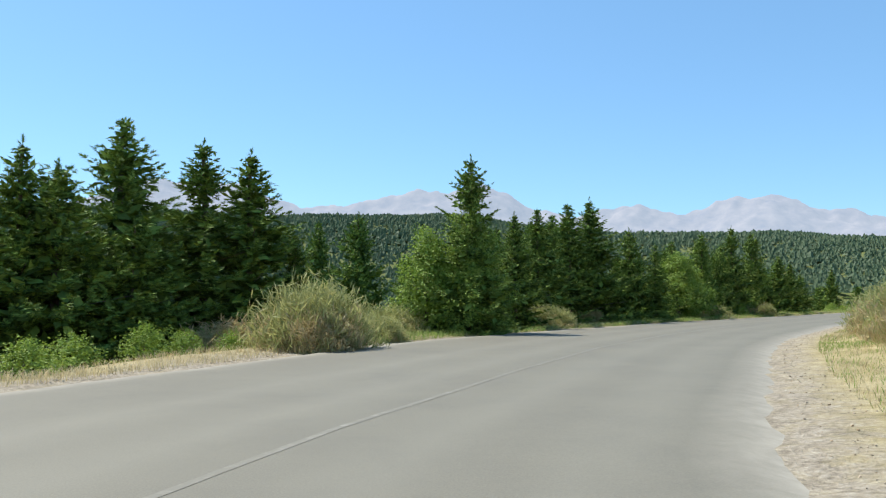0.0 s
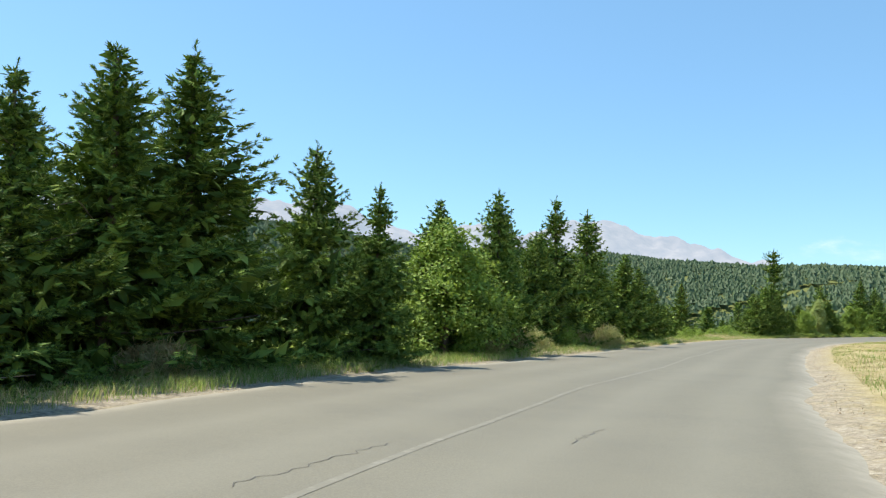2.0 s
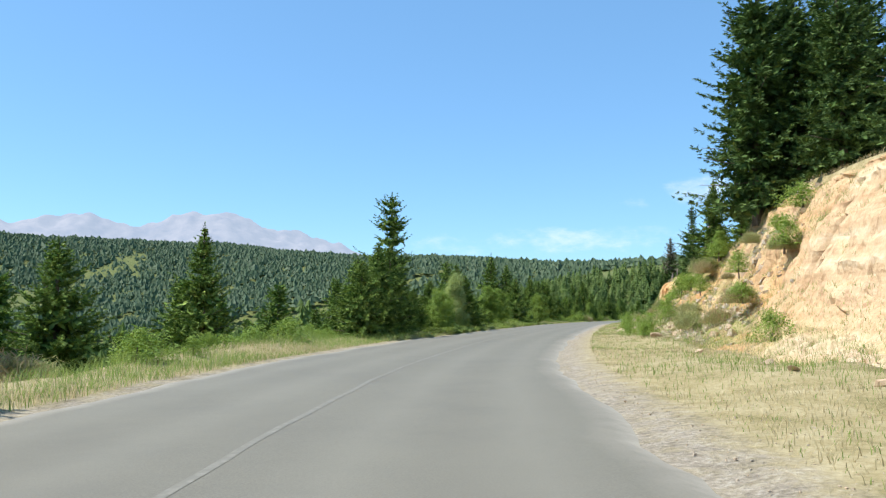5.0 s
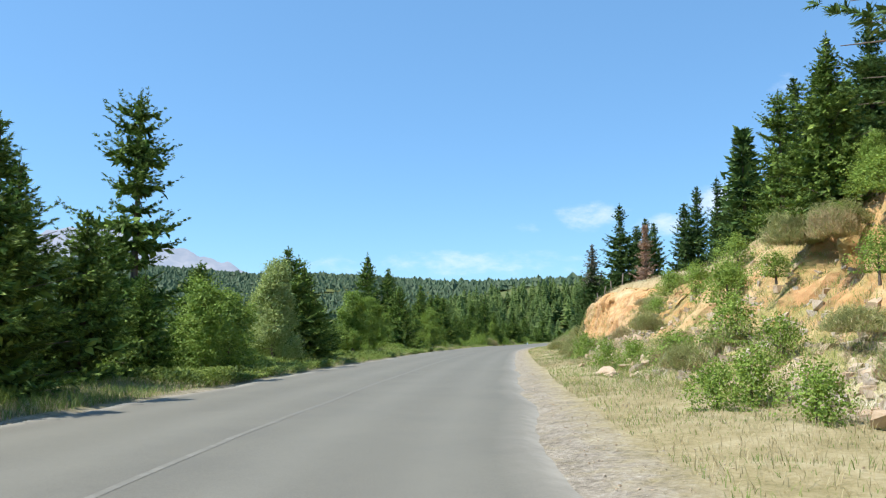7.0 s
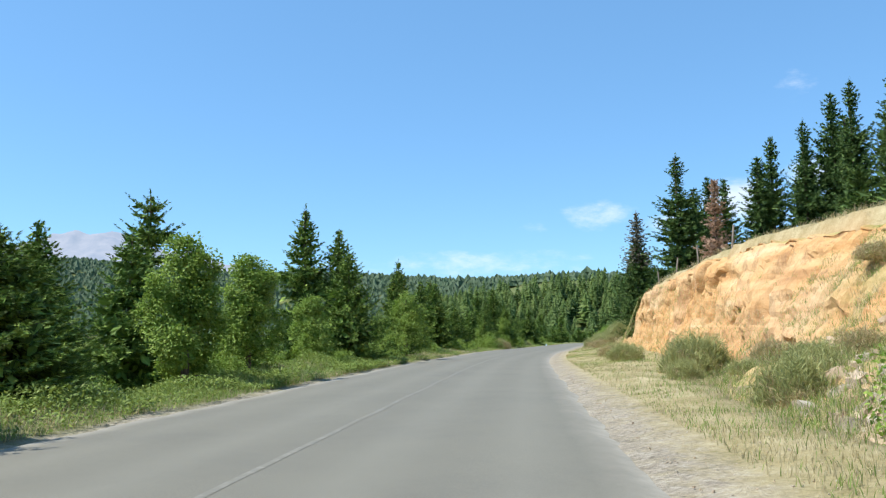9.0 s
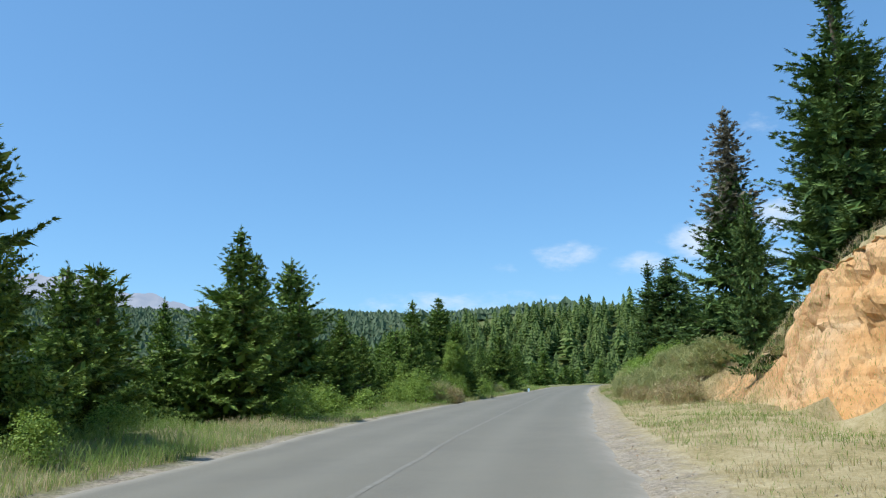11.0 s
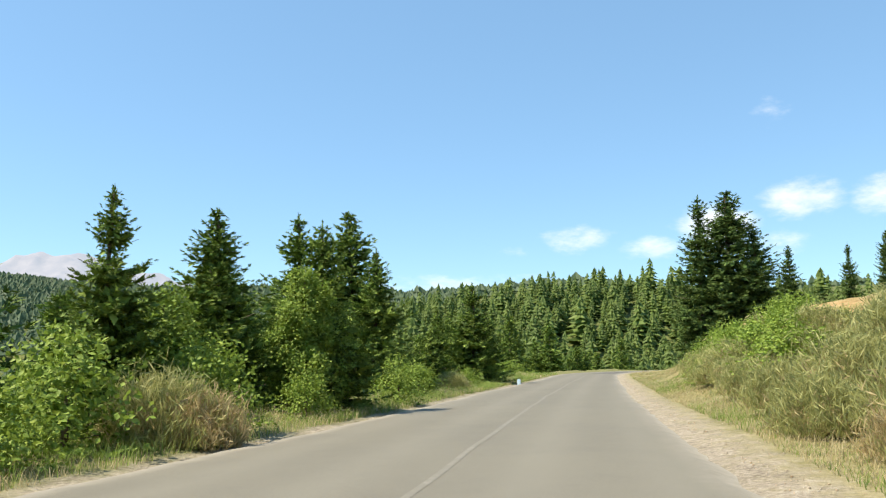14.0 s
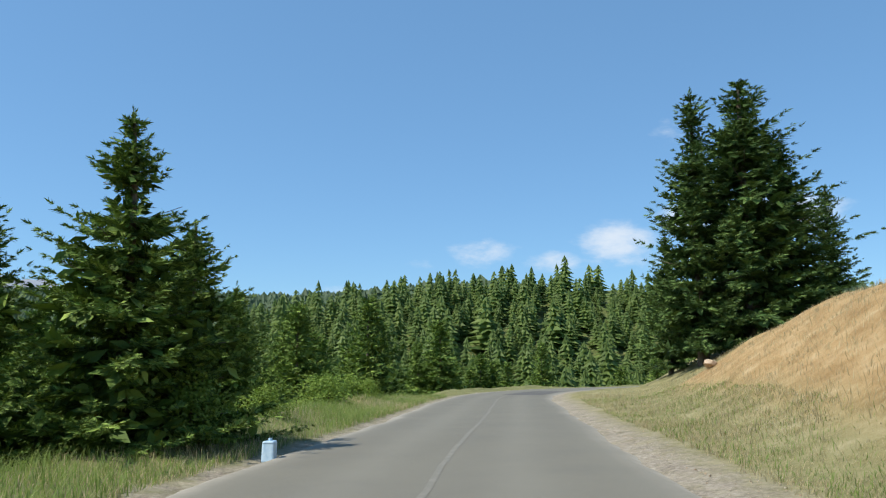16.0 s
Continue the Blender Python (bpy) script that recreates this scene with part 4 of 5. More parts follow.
# a second row, added close behind to keep the lower boughs in shade
for nm, x, y, top in (("fir0", 2.0, 35.6, 4.3), ("fir1", 2.6, 39.6, 4.8), ("fir2", 3.6, 42.0, 4.7), ("fir1", 4.6, 43.8, 5.3), ("fir0", 6.0, 44.9, 5.8), ("fir3", 8.6, 47.0, 4.6), ("fir1", 10.2, 47.6, 3.9), ("fir3", 12.8, 53.4, 4.4), ("fir2", 15.2, 54.8, 4.9),
                      ("fir1", 18.4, 61.2, 4.4), ("fir0", 19.8, 62.9, 5.9), ("fir2", 22.6, 66.2, 5.8), ("fir3", 26.8, 70.8, 4.4), ("fir0", 29.4, 74.6, 4.1)):
    plant(nm, x, y, top, 1.25)
# left of the road, the long straight
for nm, x, y, top, wide in (("fir2", 53.6, 96.4, 3.9, 1.1), ("fir0", 55.8, 98.4, 4.9, 1.15), ("fir3", 57.6, 100.2, 5.4, 1.2), ("fir1", 58.9, 103.2, 5.2, 1.25), ("fir0", 60.6, 103.6, 4.2, 1.2), ("fir2", 56.4, 101.5, 4.4, 1.2), ("topped", 65.3, 111.6, 10.0, 1.0), ("fir2", 62.8, 107.8, 4.4, 1.1),
                            ("leafy0", 64.2, 104.6, 2.9, 1.1), ("leafy1", 66.8, 107.7, 2.8, 1.25), ("fir1", 62.9, 105.4, 3.0, 1.2), ("fir2", 65.6, 107.4, 3.6, 1.2), ("ivy", 71.2, 111.9, 4.7, 0.98), ("fir3", 74.4, 115.8, 5.4, 1.45), ("fir0", 72.6, 114.4, 3.8, 1.3), ("fir2", 78.8, 119.8, 3.4, 1.4), ("fir0", 78.8, 123.2, 4.0, 1.4), ("fir3", 80.6, 124.0, 3.6, 1.5), ("fir1", 77.5, 121.0, 4.4, 1.5), ("clad", 75.6, 116.2, 4.6, 1.3),
                            ("fir0", 82.0, 127.9, 4.6, 1.1), ("topped", 88.9, 136.2, 7.5, 1.05), ("fir2", 86.6, 132.5, 5.2, 1.05), ("vine0", 84.4, 123.6, 4.3, 1.15), ("vine1", 87.6, 125.9, 4.1, 1.15), ("vine0", 95.0, 133.4, 3.4, 1.2)):
    plant(nm, x, y, top, wide)
for nm, x, y, top, wide in (("fir1", 101.6, 143.5, 9.1, 1.0), ("fir0", 103.2, 142.4, 7.6, 1.0), ("fir2", 99.5, 136.5, 5.7, 1.0), ("leafy1", 106.0, 139.6, 4.0, 1.0), ("fir3", 113.6, 149.1, 7.0, 0.95),
                            ("fir0", 109.0, 144.2, 5.4, 1.0), ("clad", 114.6, 150.0, 6.3, 1.0), ("fir2", 118.0, 154.5, 4.3, 1.1), ("fir3", 124.0, 156.2, 6.2, 1.3), ("fir0", 128.6, 163.2, 4.6, 1.3), ("fir2", 132.6, 165.0, 5.0, 1.3), ("fir0", 148.5, 175.6, 4.6, 1.4), ("fir1", 150.4, 178.2, 5.0, 1.4), ("fir1", 122.5, 158.2, 4.0, 1.0), ("fir3", 126.0, 162.0, 4.4, 1.0), ("fir0", 130.5, 165.3, 7.0, 1.05), ("fir3", 131.0, 168.4, 6.7, 1.0),
                            ("fir2", 134.3, 168.0, 7.5, 1.1), ("fir1", 135.5, 165.4, 4.7, 1.2), ("fir3", 141.4, 166.6, 4.4, 1.1), ("fir1", 138.6, 167.5, 3.8, 1.1), ("fir0", 145.6, 170.4, 5.0, 1.2), ("leafy1", 143.4, 168.6, 2.9, 1.2)):
    plant(nm, x, y, top, wide)
for nm, x, y, top, wide in (("clad", 148.2, 169.6, 4.9, 1.15), ("vine0", 147.2, 168.9, 3.8, 1.05), ("fir0", 157.9, 180.6, 7.8, 1.25), ("fir3", 156.0, 181.8, 7.7, 1.2), ("fir1", 156.7, 177.4, 5.8, 1.2), ("fir2", 152.4, 177.0, 4.6, 1.2), ("fir3", 169.5, 184.0, 5.7, 1.35),
                            ("fir1", 167.6, 184.9, 4.3, 1.1), ("fir2", 171.2, 184.6, 4.1, 1.1), ("fir0", 165.2, 183.0, 2.9, 1.3), ("fir0", 176.0, 192.2, 4.6, 1.0), ("fir1", 181.0, 196.0, 4.6, 1.1), ("fir0", 188.0, 201.0, 4.4, 1.1)):
    plant(nm, x, y, top, wide)
# on the bank to the right
for nm, x, y, top, wide in (("pine0", 70.9, 86.2, 19.6, 1.15), ("pine1", 72.8, 85.2, 20.6, 1.15), ("pine0", 75.5, 85.0, 19.0, 1.25), ("pine2", 79.0, 84.5, 21.5, 1.15), ("pine1", 69.5, 81.0, 18.0, 1.1), ("pine0", 74.5, 88.6, 15.5, 1.0),
                            ("pine2", 66.0, 76.0, 17.0, 1.0), ("fir1", 74.8, 91.5, 9.2, 1.0), ("pine1", 82.0, 88.5, 17.5, 1.1), ("pine2", 60.0, 68.0, 16.0, 1.0), ("pine0", 63.0, 70.0, 17.5, 1.1), ("topped", 88.5, 98.6, 12.2, 1.1),
                            ("fir0", 91.0, 100.0, 9.4, 1.2), ("pine2", 97.5, 101.5, 15.5, 1.0), ("pine1", 100.7, 101.2, 17.1, 1.0), ("pine0", 96.0, 97.0, 17.0, 1.0), ("pine2", 104.0, 103.0, 16.5, 1.0)):
    plant(nm, x, y, top, wide)
for nm, x, y, top, wide in (("pine1", 149.8, 124.1, 27.9, 0.9), ("pine0", 152.5, 126.5, 25.0, 0.9), ("pine1", 155.8, 131.5, 26.0, 0.9), ("pine2", 161.9, 135.6, 26.6, 0.9), ("pine1", 159.6, 137.7, 23.9, 0.9), ("pine2", 163.9, 143.1, 23.6, 0.9),
                            ("pine1", 146.0, 119.5, 26.5, 0.95), ("pine0", 139.0, 117.0, 25.0, 1.0), ("pine2", 132.0, 112.0, 24.0, 1.0), ("pine1", 125.0, 107.5, 23.0, 1.0), ("pine0", 118.0, 103.0, 21.5, 1.0), ("dead", 143.7, 139.6, 15.5, 1.0),
                            ("pine2", 147.6, 140.7, 16.3, 1.0), ("grey", 147.7, 150.6, 14.3, 1.2), ("pine1", 145.4, 144.4, 19.1, 1.2), ("pine0", 140.6, 146.8, 8.2, 0.8), ("pine2", 153.5, 145.5, 18.0, 0.9)):
    plant(nm, x, y, top, wide)
# a second row up the hill closes the wood above the cut
for k, (x, y, top) in enumerate(((156.5, 121.5, 26.0), (160.0, 125.5, 26.5), (165.0, 130.0, 27.0), (167.5, 136.5, 25.5), (151.5, 117.0, 26.5), (144.0, 113.5, 25.5), (137.0, 109.0, 24.5), (168.0, 141.0, 23.5), (159.0, 142.5, 20.5), (156.0, 148.5, 17.5))):
    plant("pine%d" % (k % 3), x, y, top, 1.15)
for nm, x, y, top, wide in (("pine0", 203.0, 184.4, 15.9, 1.5), ("pine1", 202.0, 186.6, 15.7, 1.25), ("pine2", 205.6, 183.4, 13.0, 1.5), ("pine1", 204.6, 189.4, 9.0, 1.2), ("pine2", 211.0, 182.5, 11.6, 1.0), ("pine1", 207.0, 176.0, 10.8, 0.9), ("pine0", 203.0, 171.0, 11.2, 0.9),
                            ("pine2", 191.1, 166.5, 10.0, 0.9), ("pine1", 196.0, 164.0, 11.5, 0.9), ("pine0", 214.0, 175.0, 12.5, 0.9), ("pine0", 222.0, 172.0, 13.5, 1.0),):
    plant(nm, x, y, top, wide)

# bushes: broom at the bends, shrubs on the bank
for nm, s, d, size, wide in (("broom0", 17.6, -9.5, 1.25, 1.0), ("broom1", 21.5, -9.7, 0.55, 1.3), ("drybroom", 17.0, -8.9, 0.95, 1.05), ("broom1", 65.2, -6.2, 0.72, 0.8), ("drybroom", 66.0, -6.6, 0.85, 0.7),
                             ("broom0", 30.0, 4.2, 1.0, 1.0), ("broom1", 33.5, 4.8, 1.1, 1.1), ("drybroom", 27.0, 4.6, 1.2, 1.0), ("broom1", 37.0, 6.2, 1.2, 1.1), ("broom0", 41.0, 7.2, 1.3, 1.1), ("broom0", 24.0, 5.2, 1.3, 1.1), ("broom1", 17.5, 4.6, 1.0, 1.1), ("drybroom", 20.0, 3.9, 0.9, 1.1), ("broom0", 22.0, 4.3, 1.0, 1.0), ("drybroom", 25.6, 3.8, 0.9, 1.1), ("broom1", 28.4, 3.9, 0.8, 1.1),
                             ("broom0", 155.5, 5.4, 0.95, 1.0), ("broom1", 158.0, 5.8, 0.8, 0.9), ("broom1", 168.0, 4.6, 0.6, 1.2), ("drybroom", 175.0, 4.4, 0.6, 1.2), ("broom0", 181.0, 4.8, 0.6, 1.2), ("drybroom", 149.0, 5.8, 0.6, 1.0), ("broom0", 143.6, 4.7, 0.66, 1.0), ("broom1", 144.6, 5.3, 0.55, 1.0), ("drybroom", 143.2, 4.5, 0.42, 1.3), ("broom1", 152.0, 4.4, 0.42, 1.0)):
    x, y = route_xy(s, d)
    plant(nm, float(x), float(y), widen=wide, size=size)
for s, d, size in ((211.5, 4.3, 0.8), (213.0, 5.2, 1.1), (214.6, 3.9, 0.8), (216.0, 4.9, 1.15), (217.8, 3.8, 0.9), (219.2, 4.7, 1.1), (221.0, 3.7, 0.85), (222.4, 4.8, 1.1), (224.2, 4.0, 0.9), (226.2, 4.4, 1.0), (228.6, 4.2, 0.8), (215.0, 6.6, 1.2), (219.5, 6.8, 1.2), (224.5, 6.4, 1.2)):
    x, y = route_xy(s, d)
    plant(("broom0", "drybroom", "broom1")[int(s) % 3], float(x), float(y), widen=1.0, size=size * (0.7 if int(s) % 3 == 1 else 0.8))
for s, d, size in ((232.5, 4.6, 1.3), (234.0, 5.6, 1.7), (235.2, 4.5, 1.4), (236.6, 5.4, 1.9), (238.0, 4.6, 1.5), (239.4, 5.8, 1.9), (240.8, 4.8, 1.5), (242.4, 5.6, 1.7), (244.0, 4.9, 1.3), (237.5, 7.2, 2.0), (240.5, 7.6, 2.0)):
    x, y = route_xy(s, d)
    plant(("shrub0", "broom1", "shrub1")[int(s) % 3], float(x), float(y), widen=1.1, size=size * (0.45 if int(s) % 3 == 1 else 0.8))
rng = np.random.RandomState(21)
for k in range(56):
    s, u = 208 + 37 * rng.rand(), rng.rand()
    d = 4.1 + 7.0 * u
    green = s > 226
    x, y = route_xy(s, d)
    nm = ("shrub0", "broom1", "shrub1", "broom0", "shrub0")[k % 5] if green else ("broom0", "drybroom", "broom1", "drybroom", "broom1")[k % 5]
    plant(nm, float(x), float(y), widen=1.1 + 0.4 * rng.rand(), size=(0.30 + 0.75 * rng.rand() ** 1.5) * (1.5 if nm[0] == "s" else 1.0))
for nm, s, d, size in (("fir0", 77.5, 5.9, 0.17), ("shrub0", 84.0, 10.2, 1.4), ("shrub1", 82.0, 7.6, 0.9), ("shrub0", 114.9, 4.7, 1.1), ("shrub1", 111.0, 4.2, 0.8), ("shrub1", 113.5, 3.7, 0.8), ("leafy1", 119.0, 9.0, 0.35), ("shrub0", 121.0, 6.4, 1.2),
                       ("shrub1", 128.0, 5.0, 1.0), ("shrub0", 129.5, 4.3, 1.1), ("shrub1", 133.0, 8.3, 1.3), ("shrub0", 131.0, 9.4, 1.2), ("shrub1", 126.0, 7.6, 1.3), ("shrub0", 138.5, 4.4, 1.3), ("shrub1", 143.0, 9.2, 1.3), ("shrub0", 146.0, 9.8, 1.2),
                       ("shrub1", 97.0, 7.0, 1.0), ("shrub1", 117.0, 6.0, 1.0), ("shrub0", 116.0, 7.5, 0.8), ("drybroom", 119.5, 8.2, 0.6), ("broom1", 112.5, 6.5, 0.6), ("broom0", 123.0, 8.6, 0.7), ("drybroom", 124.5, 5.6, 0.6), ("broom1", 109.5, 6.2, 0.55), ("shrub1", 121.5, 9.4, 1.4), ("drybroom", 106.0, 6.8, 0.6), ("broom0", 136.5, 7.0, 0.6), ("drybroom", 141.0, 6.5, 0.6), ("shrub0", 104.0, 9.0, 1.1), ("shrub0", 109.0, 8.2, 0.9)):
    x, y = route_xy(s, d)
    plant(nm, float(x), float(y), size=size)
for k in range(30):
    s = 104 + 48 * rng.rand()
    d = float(toe(s)) + (float(crest(s)) - float(toe(s))) * (0.05 + 0.85 * rng.rand())
    x, y = route_xy(s, d)
    nm = ("shrub0", "broom0", "drybroom", "shrub1", "broom1")[k % 5]
    plant(nm, float(x), float(y), widen=1.1 + 0.5 * rng.rand(), size=(0.3 + 0.3 * rng.rand()) * (1.6 if nm[0] == "s" else 0.8), sink=0.05)
for nm, x, y, size, wide in (("broom0", 141.4, 164.6, 0.85, 0.9), ("drybroom", 141.9, 164.1, 0.8, 0.9), ("shrub0", 151.6, 170.4, 1.3, 1.1), ("shrub1", 155.4, 173.6, 1.1, 1.2), ("broom0", 161.5, 177.8, 0.6, 1.1), ("shrub0", 164.5, 179.8, 0.9, 1.2), ("shrub1", 146.3, 167.6, 1.0, 1.1), ("shrub0", 140.0, 164.6, 1.7, 1.1), ("shrub1", 142.8, 165.8, 1.6, 1.1), ("shrub0", 138.4, 163.2, 1.2, 1.2)):
    plant(nm, x, y, widen=wide, size=size)
# undergrowth along the left edge of the wood
for k in range(210):
    s = -6 + 285 * rng.rand()
    d = float(left_edge(s)) - 1.6 - 3.6 * rng.rand()
    if s < 24 and d > -11.5:
        continue
    x, y = route_xy(s, d)
    late = s > 195
    if s > 232 and k % 4 or s > 198 and k % 2:
        x, y = route_xy(s, d - 3.2)
        plant("fir%d" % (k % 4), float(x), float(y), widen=1.1 + 0.3 * rng.rand(), size=0.28 + 0.26 * rng.rand())
        continue
    nm = ("shrub0", "shrub1", "broom1", "shrub0", "drybroom")[k % 5] if s < 90 else "shrub%d" % (k % 2)
    plant(nm, float(x), float(y), widen=1.0 + 0.6 * rng.rand(), size=(0.55 + 0.5 * rng.rand()) * (1.2 if late else 0.8 if s > 90 else 1.0))
# young firs filling the slope behind
for k in range(260):
    s, d = -30 + 335 * rng.rand(), 0.0
    d = float(left_edge(s)) - 5.5 - 26 * rng.rand() ** 0.8
    if 14 < s < 30 and d > -24 or 96 < s < 110 and d > -16:
        continue
    x, y = route_xy(s, d)
    plant("young%d" % (k % 2), float(x), float(y), widen=1.0 + 0.3 * rng.rand(), size=(0.6 + 0.4 * rng.rand()) * (1.0 if s < 190 else 1.15))
for k in range(110):
    s = 60 + 230 * rng.rand()
    d = float(crest(s)) + 5 + 34 * rng.rand()
    x, y = route_xy(s, d)
    if s < 110 or s > 200 and d > 24 or 110 < s < 200 and not (150 < s and d < 20):
        plant("hillfir", float(x), float(y), size=(0.8 + 0.4 * rng.rand()) * (1.0 if s < 200 else 0.7))
# the wood past the last bend
for k in range(130):
    x, y = 166 + 105 * rng.rand(), 186 + 75 * rng.rand()
    ps, pd = route_sd(x, y)
    if pd[0] < -7.5 and ps[0] > 238 and pd[0] > -52:
        plant("young%d" % (k % 2), x, y, widen=1.0 + 0.3 * rng.rand(), size=0.8 + 0.45 * rng.rand())
for k in range(26):
    x, y = route_xy(20 + 14 * rng.rand(), -10.8 - 3.5 * rng.rand())
    plant(("shrub0", "broom1", "shrub1")[k % 3], float(x), float(y), widen=1.3, size=0.6 + 0.4 * rng.rand())
grow()

# ---- far woods ----
def small_fir(seed, tiers, points, H=7.0, R=1.8):
    """A plain small fir for the mass of the woods: ragged drooping tiers."""
    rng = np.random.RandomState(seed)
    V, F = [], []
    for k in range(tiers):
        u = k / tiers
        h, r = H * (0.05 + 0.86 * u), R * (1 - u) ** 0.9 * (0.9 + 0.2 * rng.rand()) + 0.12
        tall = H / tiers * (1.25 + 0.5 * rng.rand())
        n = points * 2
        a = np.arange(n) * 6.2832 / n + rng.rand() * 6 + rng.randn(n) * 0.08
        q = np.where(np.arange(n) % 2 == 0, 1.0, 0.5) * r * (0.8 + 0.4 * rng.rand(n))
        ring = np.stack([np.cos(a) * q, np.sin(a) * q, h + rng.randn(n) * 0.12 + np.where(np.arange(n) % 2 == 0, 0.1, 0.35)], 1)
        o = sum(len(v) for v in V)
        V.append(np.concatenate([ring, [[rng.randn() * 0.05, rng.randn() * 0.05, min(H, h + tall)]]]))
        F += [(o + i, o + (i + 1) % n, o + n) for i in range(n)]
    return np.concatenate(V), np.array(F)


def forest(name, count, seed, box, keep, detail, label, low, high, mat):
    """Many conifers over the far slopes, joined as one mass."""
    rng = np.random.RandomState(seed)
    x, y = rng.uniform(box[0], box[1], count), rng.uniform(box[2], box[3], count)
    z, s, d, le, re, tw, cw = land_parts(x, y)
    m = keep(x, y, s, d, le)
    x, y, z = x[m], y[m], z[m]
    V, F, o = [], [], 0
    bases = []
    for k in range(6):
        bases.append(small_fir(200 + k, 10, 7) if detail else small_fir(210 + k, 2, 4, 6.0, 2.3))
    for i in range(len(x)):
        bv, bf = bases[i % 6]
        a, hgt = rng.rand() * 6.28, (low + (high - low) * rng.rand() ** 1.4) * (1.25 if rng.rand() < 0.07 else 1.0) / 7.0
        c, q, w = math.cos(a), math.sin(a), hgt * rng.uniform(1.0, 1.6) * (1.0 if detail else 1.45)
        p = np.stack([(bv[:, 0] * c - bv[:, 1] * q) * w + x[i], (bv[:, 0] * q + bv[:, 1] * c) * w + y[i], bv[:, 2] * hgt + z[i] - 0.2], 1)
        V.append(p), F.append(bf + o)
        o += len(p)
    me = mesh_np(name, np.concatenate(V), np.concatenate(F), mat)
    return tagged(new(name, me), label, "forest", kind="stuff")


forest("near_forest", 11000, 5, (60, 420, 130, 400), lambda x, y, s, d, le: (d < -30) & (np.hypot(x - 162, y - 172) > 48) & (((d > -75) & (s > 185) & (d < le - 12)) | ((d > -190) & (s > 240)) | ((d < -34) & (d > -70) & (s > 60))) & ((x - 150) ** 2 + (y - 160) ** 2 < 210 ** 2), True,
       "dense green fir forest filling the slope beyond the bend", 4.0, 9.5, FOREST)
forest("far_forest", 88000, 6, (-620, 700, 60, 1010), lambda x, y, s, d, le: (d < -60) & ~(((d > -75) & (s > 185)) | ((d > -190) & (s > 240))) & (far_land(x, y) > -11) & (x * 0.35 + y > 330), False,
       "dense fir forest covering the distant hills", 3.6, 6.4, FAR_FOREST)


# ---- distant mountains ----
def mountains():
    az = np.radians(np.linspace(-42, 48, 420))
    dist = np.linspace(3000, 4300, 60)
    A, D = np.meshgrid(az, dist, indexing="ij")
    el = table(np.degrees(A), (-42, 5.0), (-30, 5.5), (-24, 6.7), (-19, 8.2), (-13.5, 8.2), (-10, 6.9), (-7, 6.9), (-4, 7.4), (-0.5, 8.6), (3, 8.2), (6, 6.7), (9, 6.3), (12.7, 7.0), (16.6, 6.0), (19.8, 7.1), (22, 7.3), (25.5, 6.0), (30, 5.2), (36, 3.5), (48, 2.0))
    u = (D - 3000) / 1300
    ridge = np.interp(u, [0, 0.35, 0.75, 1.0], [0.0, 0.45, 1.0, 0.7])
    x, y = np.sin(A) * D, np.cos(A) * D
    fold = np.abs(bumps(x / 190, y / 190, 0, 31, 5))
    z = D * np.tan(np.radians(el * 1.02)) * ridge * (1.0 - 0.16 * fold * (1 - ridge * 0.55)) + 26 * bumps(x / 70, y / 70, 0, 32, 4) * ridge
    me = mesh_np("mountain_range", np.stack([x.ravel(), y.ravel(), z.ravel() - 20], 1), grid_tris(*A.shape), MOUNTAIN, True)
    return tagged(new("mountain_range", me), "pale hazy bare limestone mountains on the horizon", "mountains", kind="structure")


mountains()


# ---- stones ----
def rock_mesh(seed, flat):
    bm = bmesh.new()
    bmesh.ops.create_icosphere(bm, subdivisions=2, radius=0.55)
    rng = np.random.RandomState(seed)
    cuts = rng.randn(13, 3)
    cuts /= np.linalg.norm(cuts, axis=1)[:, None]
    for v in bm.verts:
        p = np.array(v.co)
        for c in cuts:
            k = p @ c - 0.27
            if k > 0:
                p = p - c * k * 0.95
        p = p * (1 + 0.035 * rng.randn())
        v.co = Vector((p[0] * 1.25, p[1], min(p[2], 0.30) * flat))
    me = bpy.data.meshes.new("rock")
    bm.to_mesh(me)
    bm.free()
    me.materials.append(STONE)
    return me


ROCKS = [rock_mesh(k, (0.65, 0.8, 0.55, 0.9)[k]) for k in range(4)]


def bank_place(s, d):
    x, y = route_xy(s, d)
    return float(x), float(y), bank_at(s, d)


rng = np.random.RandomState(77)
spots = []
for s0, d0, spread, count, size in ((111.0, 6.6, 1.6, 40, 0.5), (124.5, 4.9, 1.1, 12, 0.45), (139.2, 6.0, 1.0, 16, 0.5), (139.4, 4.3, 0.6, 4, 0.55), (145.5, 5.4, 2.0, 14, 0.45), (129.0, 5.2, 2.0, 8, 0.4), (106.0, 7.4, 2.5, 8, 0.35), (88.0, 7.6, 4.0, 14, 0.26)):
    for _ in range(count):
        spots.append((s0 + rng.randn() * spread, max(3.4, d0 + rng.randn() * spread * 0.6), size * rng.uniform(0.4, 1.5)))
for k, (s, d, size) in enumerate(spots):
    x, y, z = bank_place(s, d)
    ob = tagged(new("rock", ROCKS[k % 4]), "angular pale limestone rock on the verge", "rock", "rocks at the foot of the bank")
    ob.matrix_basis = Matrix.LocRotScale((x, y, z + size * 0.08), Euler((rng.rand() * 0.5, rng.rand() * 0.5, rng.rand() * 6.28)), (size, size, size))


